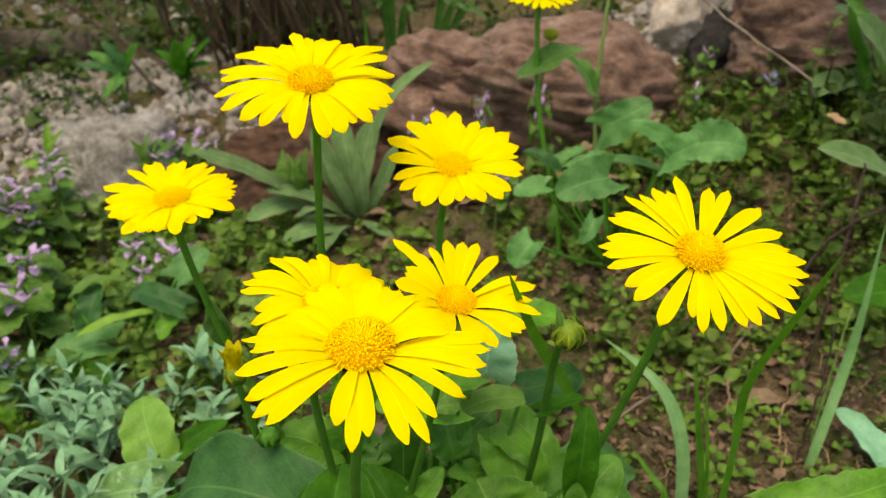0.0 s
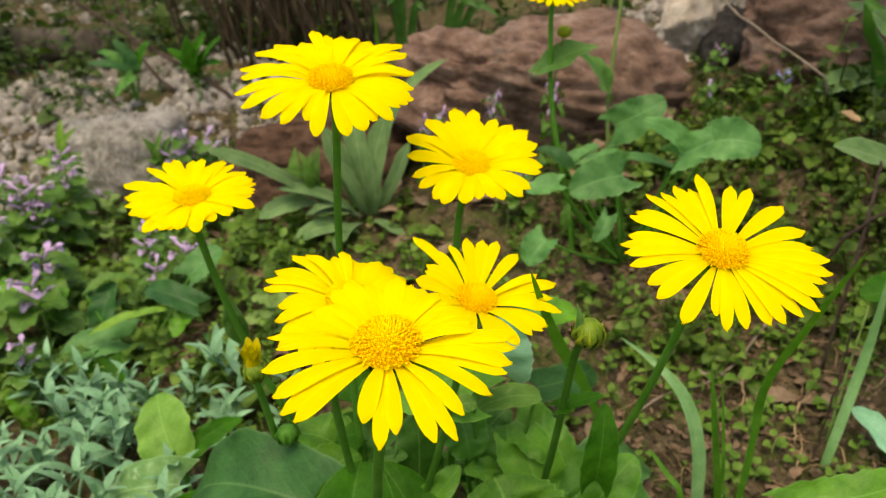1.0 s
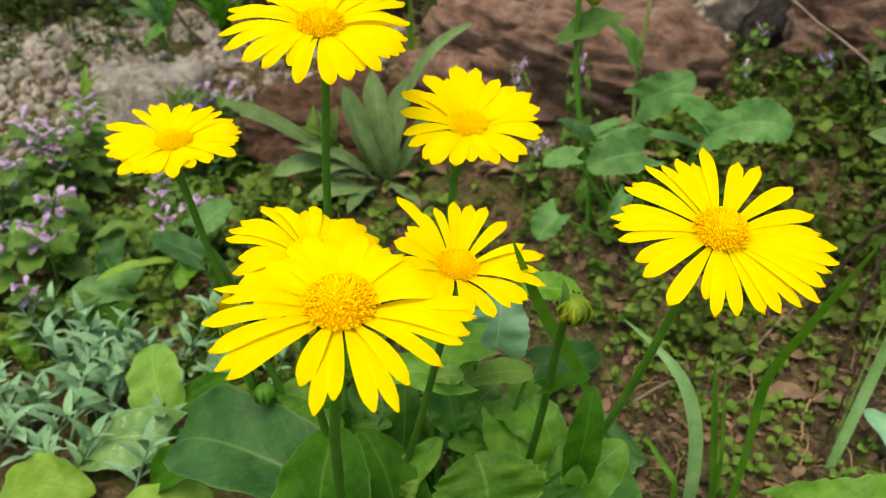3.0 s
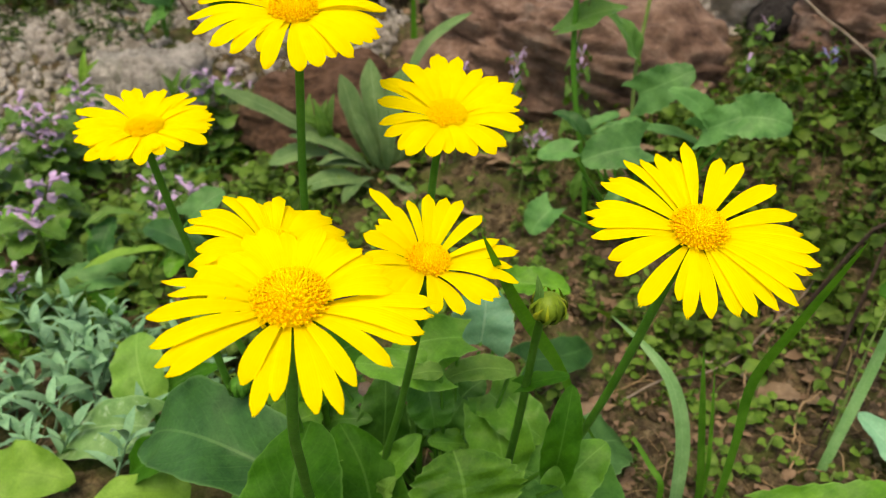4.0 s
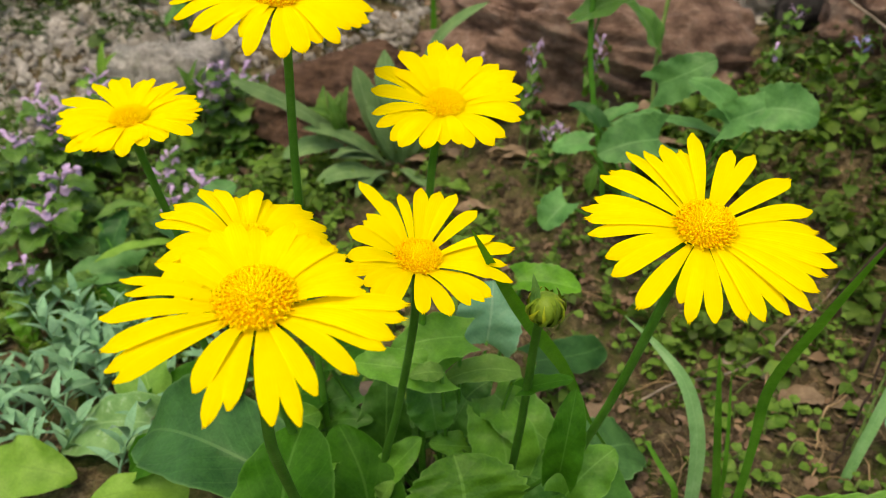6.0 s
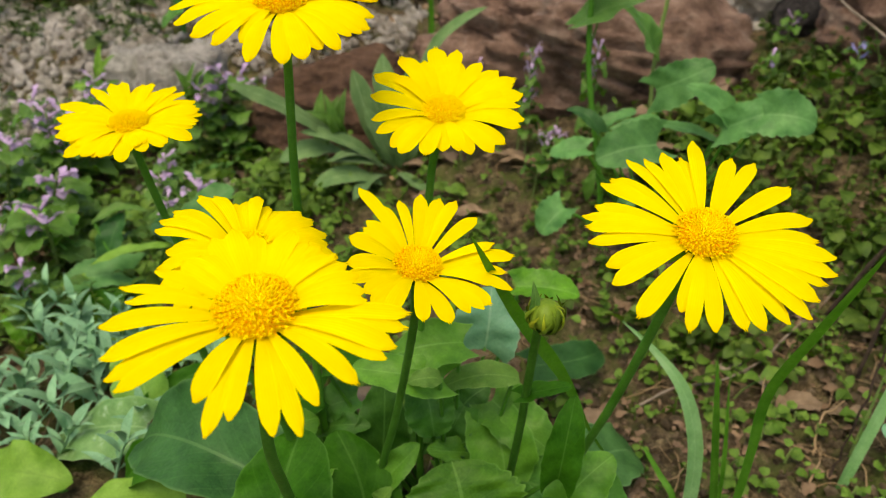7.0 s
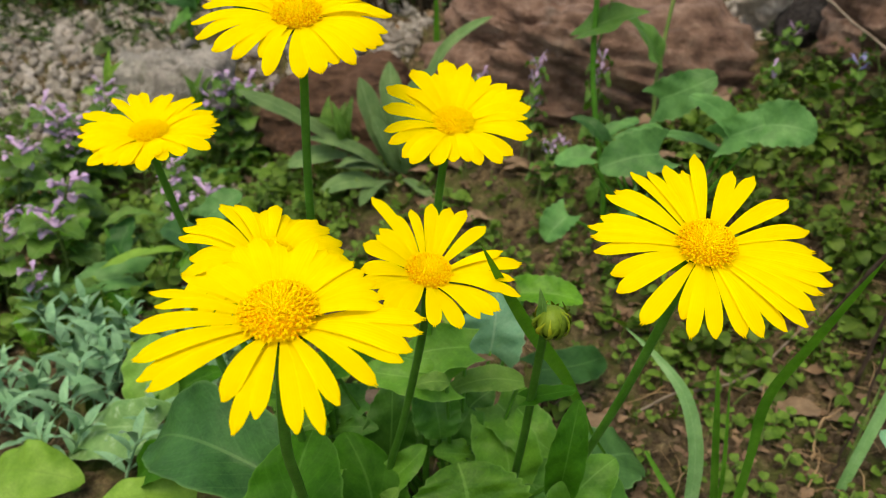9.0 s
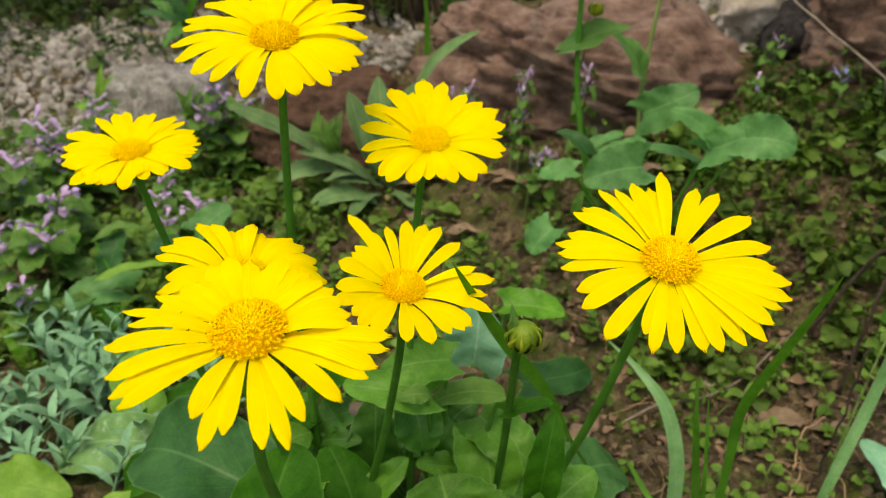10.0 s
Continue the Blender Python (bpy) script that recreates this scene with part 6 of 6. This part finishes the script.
while k < 34:
    x, y = X_RNG.uniform(-0.50, -0.15), X_RNG.uniform(0.50, 0.88)
    if not clear_of(x, y) or (x > -0.22 and y > 0.66):
        continue
    turn = Matrix.Rotation(X_RNG.uniform(0, 6.28), 4, "Z") @ Matrix.Rotation(X_RNG.normal(0, 0.2), 4, "X") @ Matrix.Scale(X_RNG.uniform(0.7, 1.25), 4)
    if k < len(soft):
        soft[k].location = (x, y, gz(x, y))
    else:
        copy_thing(soft[k % len(soft)], Matrix.Translation((x, y, gz(x, y))) @ turn)
    k += 1


# ---- silver-leaved snow-in-summer ----
S_RNG = np.random.default_rng(111)


def silver_shoot(rng):
    """One shoot: the mesh of its stem and those of its leaves."""
    h = rng.uniform(0.03, 0.058)
    lean = rng.normal(0, 0.45, 2)
    tip = np.array((lean[0] * h, lean[1] * h, h))
    stem = mesh_of("stem", *tube([(0, 0, -0.004), tip * 0.5, tip], 0.0009, 0.0007, 5, 6), M["silver"])
    leaves, n = [], rng.integers(4, 6)
    for k in range(n):
        c = tip * (0.15 + 0.85 * (k + 0.6) / n)
        a = k * 1.6 + rng.normal(0, 0.2)
        for d in (0, math.pi):
            ln = rng.uniform(0.018, 0.031) * (1.1 - 0.35 * (k / n))
            leaves.append(mesh_of("leaf", *small_leaf(ln, ln * 0.27, c, (math.cos(a + d), math.sin(a + d), 0.7 + 0.9 * k / n), (0, 0, 1), 0.12, 0.8, 6), M["silver"]))
    return stem, leaves


shoots = [silver_shoot(S_RNG) for _ in range(8)]
mat_plant = thing("snow_in_summer", (-0.23, 0.45, gz(-0.23, 0.45)), "low mat of narrow silvery grey-green leaves", "ground cover")
count = 0
while count < 44:
    x, y = S_RNG.normal(-0.235, 0.065), S_RNG.normal(0.435, 0.05)
    if x > -0.125 or y < 0.335 or y > 0.53 or (x > -0.17 and y < 0.38):
        continue
    stem, leaves = shoots[count % 8]
    shoot = part("shoot", stem, None, mat_plant)
    shoot.matrix_basis = Matrix.Translation((x, y, gz(x, y))) @ Matrix.Rotation(S_RNG.uniform(0, 6.28), 4, "Z") @ Matrix.Rotation(S_RNG.normal(0, 0.3), 4, "X") @ Matrix.Scale(S_RNG.uniform(0.75, 1.25), 4)
    for leaf in leaves:
        part("leaf", leaf, None, shoot)
    count += 1


# ---- a few larger seedlings on the bare soil ----
def seedling(x, y, height, pairs, size, label, round_=0.9):
    plant = plant_at("seedling", x, y, label, "seedling", "seedlings")
    rng = np.random.default_rng(int(x * 5000) % 9973 + int(y * 3000))
    z = gz(x, y)
    lx, ly = rng.normal(0, 0.2, 2)
    top = np.array((x + lx * height, y + ly * height, z + height))
    part("stem", tube([(x, y, z - 0.003), (x + lx * height * 0.4, y + ly * height * 0.4, z + height * 0.5), top], 0.0009, 0.0006, 5, 8), M["stem_pale"], plant)
    for k in range(pairs):
        f = (k + 1) / pairs
        c = np.array((x, y, z)) + (top - (x, y, z)) * f
        a = k * 1.6 + rng.uniform(0, 0.6)
        for d in (0, math.pi):
            w = np.array((math.cos(a + d), math.sin(a + d), 0.25))
            ln = size * rng.uniform(0.75, 1.15) * (1.0 if f < 0.9 else 0.75)
            part("leaf", leaf_blade(c + w * 0.002, c + w * ln, ln * round_, "yellow" if rng.random() < 0.3 else "stemleaf", (0, -0.2, 1), rng, nu=8, nv=5), M["weed"], plant)


seedling(0.254, 0.418, 0.095, 7, 0.009, "tall weed with pairs of round pale green leaves")
seedling(0.199, 0.478, 0.02, 1, 0.024, "single oval-leaved green seedling on soil", 0.55)
seedling(0.192, 0.447, 0.013, 2, 0.0104, "toothed round-leaved seedling on soil")
seedling(0.239, 0.491, 0.017, 3, 0.0096, "pale round-leaved seedling on soil")
seedling(0.229, 0.445, 0.010, 2, 0.0112, "flat round-leaved seedling on soil")
seedling(0.262, 0.509, 0.013, 3, 0.0080, "pale round-leaved seedling on soil")
seedling(0.238, 0.43, 0.015, 2, 0.0088, "round-leaved seedling on bare soil")
seedling(0.205, 0.425, 0.019, 2, 0.0136, "oval-leaved green seedling on bare soil", 0.6)
seedling(0.215, 0.41, 0.014, 2, 0.0104, "round-leaved seedling on bare soil")
seedling(0.228, 0.40, 0.009, 2, 0.0080, "round-leaved seedling on bare soil")
seedling(0.245, 0.385, 0.012, 2, 0.0096, "round-leaved seedling on bare soil")
seedling(0.27, 0.41, 0.010, 2, 0.0080, "round-leaved seedling on bare soil")
seedling(0.18, 0.40, 0.012, 2, 0.0096, "round-leaved seedling on bare soil")
seedling(0.195, 0.385, 0.012, 2, 0.0096, "round-leaved seedling on bare soil")
seedling(0.27, 0.50, 0.015, 3, 0.0080, "round-leaved seedling beside twigs")
seedling(0.17, 0.52, 0.017, 3, 0.0080, "round-leaved seedling under a daisy")
seedling(0.12, 0.50, 0.017, 3, 0.0080, "round-leaved seedling under a daisy")
seedling(0.14, 0.57, 0.021, 3, 0.0096, "round-leaved seedling under a daisy")
seedling(0.352, 0.745, 0.085, 3, 0.017, "leafy green shoot against the red rock", 0.6)


def seedling_model(pairs, size, height, rng):
    plant = thing("seedling", (0, 0, 0), "small round-leaved green seedling on soil", "seedling", "seedlings")
    part("stem", tube([(0, 0, -0.003), (0.001, 0.001, height * 0.5), (0.002, -0.001, height)], 0.0008, 0.0005, 5, 6), M["stem_pale"], plant)
    for k in range(pairs):
        c = np.array((0.001, 0, height * (k + 1) / pairs))
        for d in (0, math.pi):
            a = k * 1.6 + d + rng.normal(0, 0.5)
            w = np.array((math.cos(a), math.sin(a), rng.uniform(-0.2, 0.5)))
            ln = size * rng.uniform(0.55, 1.2)
            part("leaf", leaf_blade(c + w * 0.002, c + w * ln, ln * 0.85, "stemleaf", (0, 0, 1), rng, nu=7, nv=5), M["weed"], plant)
    return plant


Q_RNG = np.random.default_rng(131)
models = [seedling_model(*a, Q_RNG) for a in ((2, 0.010, 0.007), (2, 0.009, 0.012), (2, 0.013, 0.009), (3, 0.011, 0.013), (1, 0.012, 0.006))]
where = []
while len(where) < 40:
    x, y = Q_RNG.uniform(0.09, 0.42), Q_RNG.uniform(0.36, 0.66)
    if noise.noise(Vector((x * 14, y * 14, 2.0))) > -0.12:
        where.append((x, y))
for k, (x, y) in enumerate(where):
    m = Matrix.Translation((x, y, gz(x, y))) @ Matrix.Rotation(Q_RNG.uniform(0, 6.28), 4, "Z") @ Matrix.Rotation(Q_RNG.normal(0, 0.4), 4, "X") @ Matrix.Scale(Q_RNG.uniform(0.35, 0.9), 4)
    if k < len(models):
        models[k].location = (x, y, gz(x, y))
    else:
        copy_thing(models[k % len(models)], m)
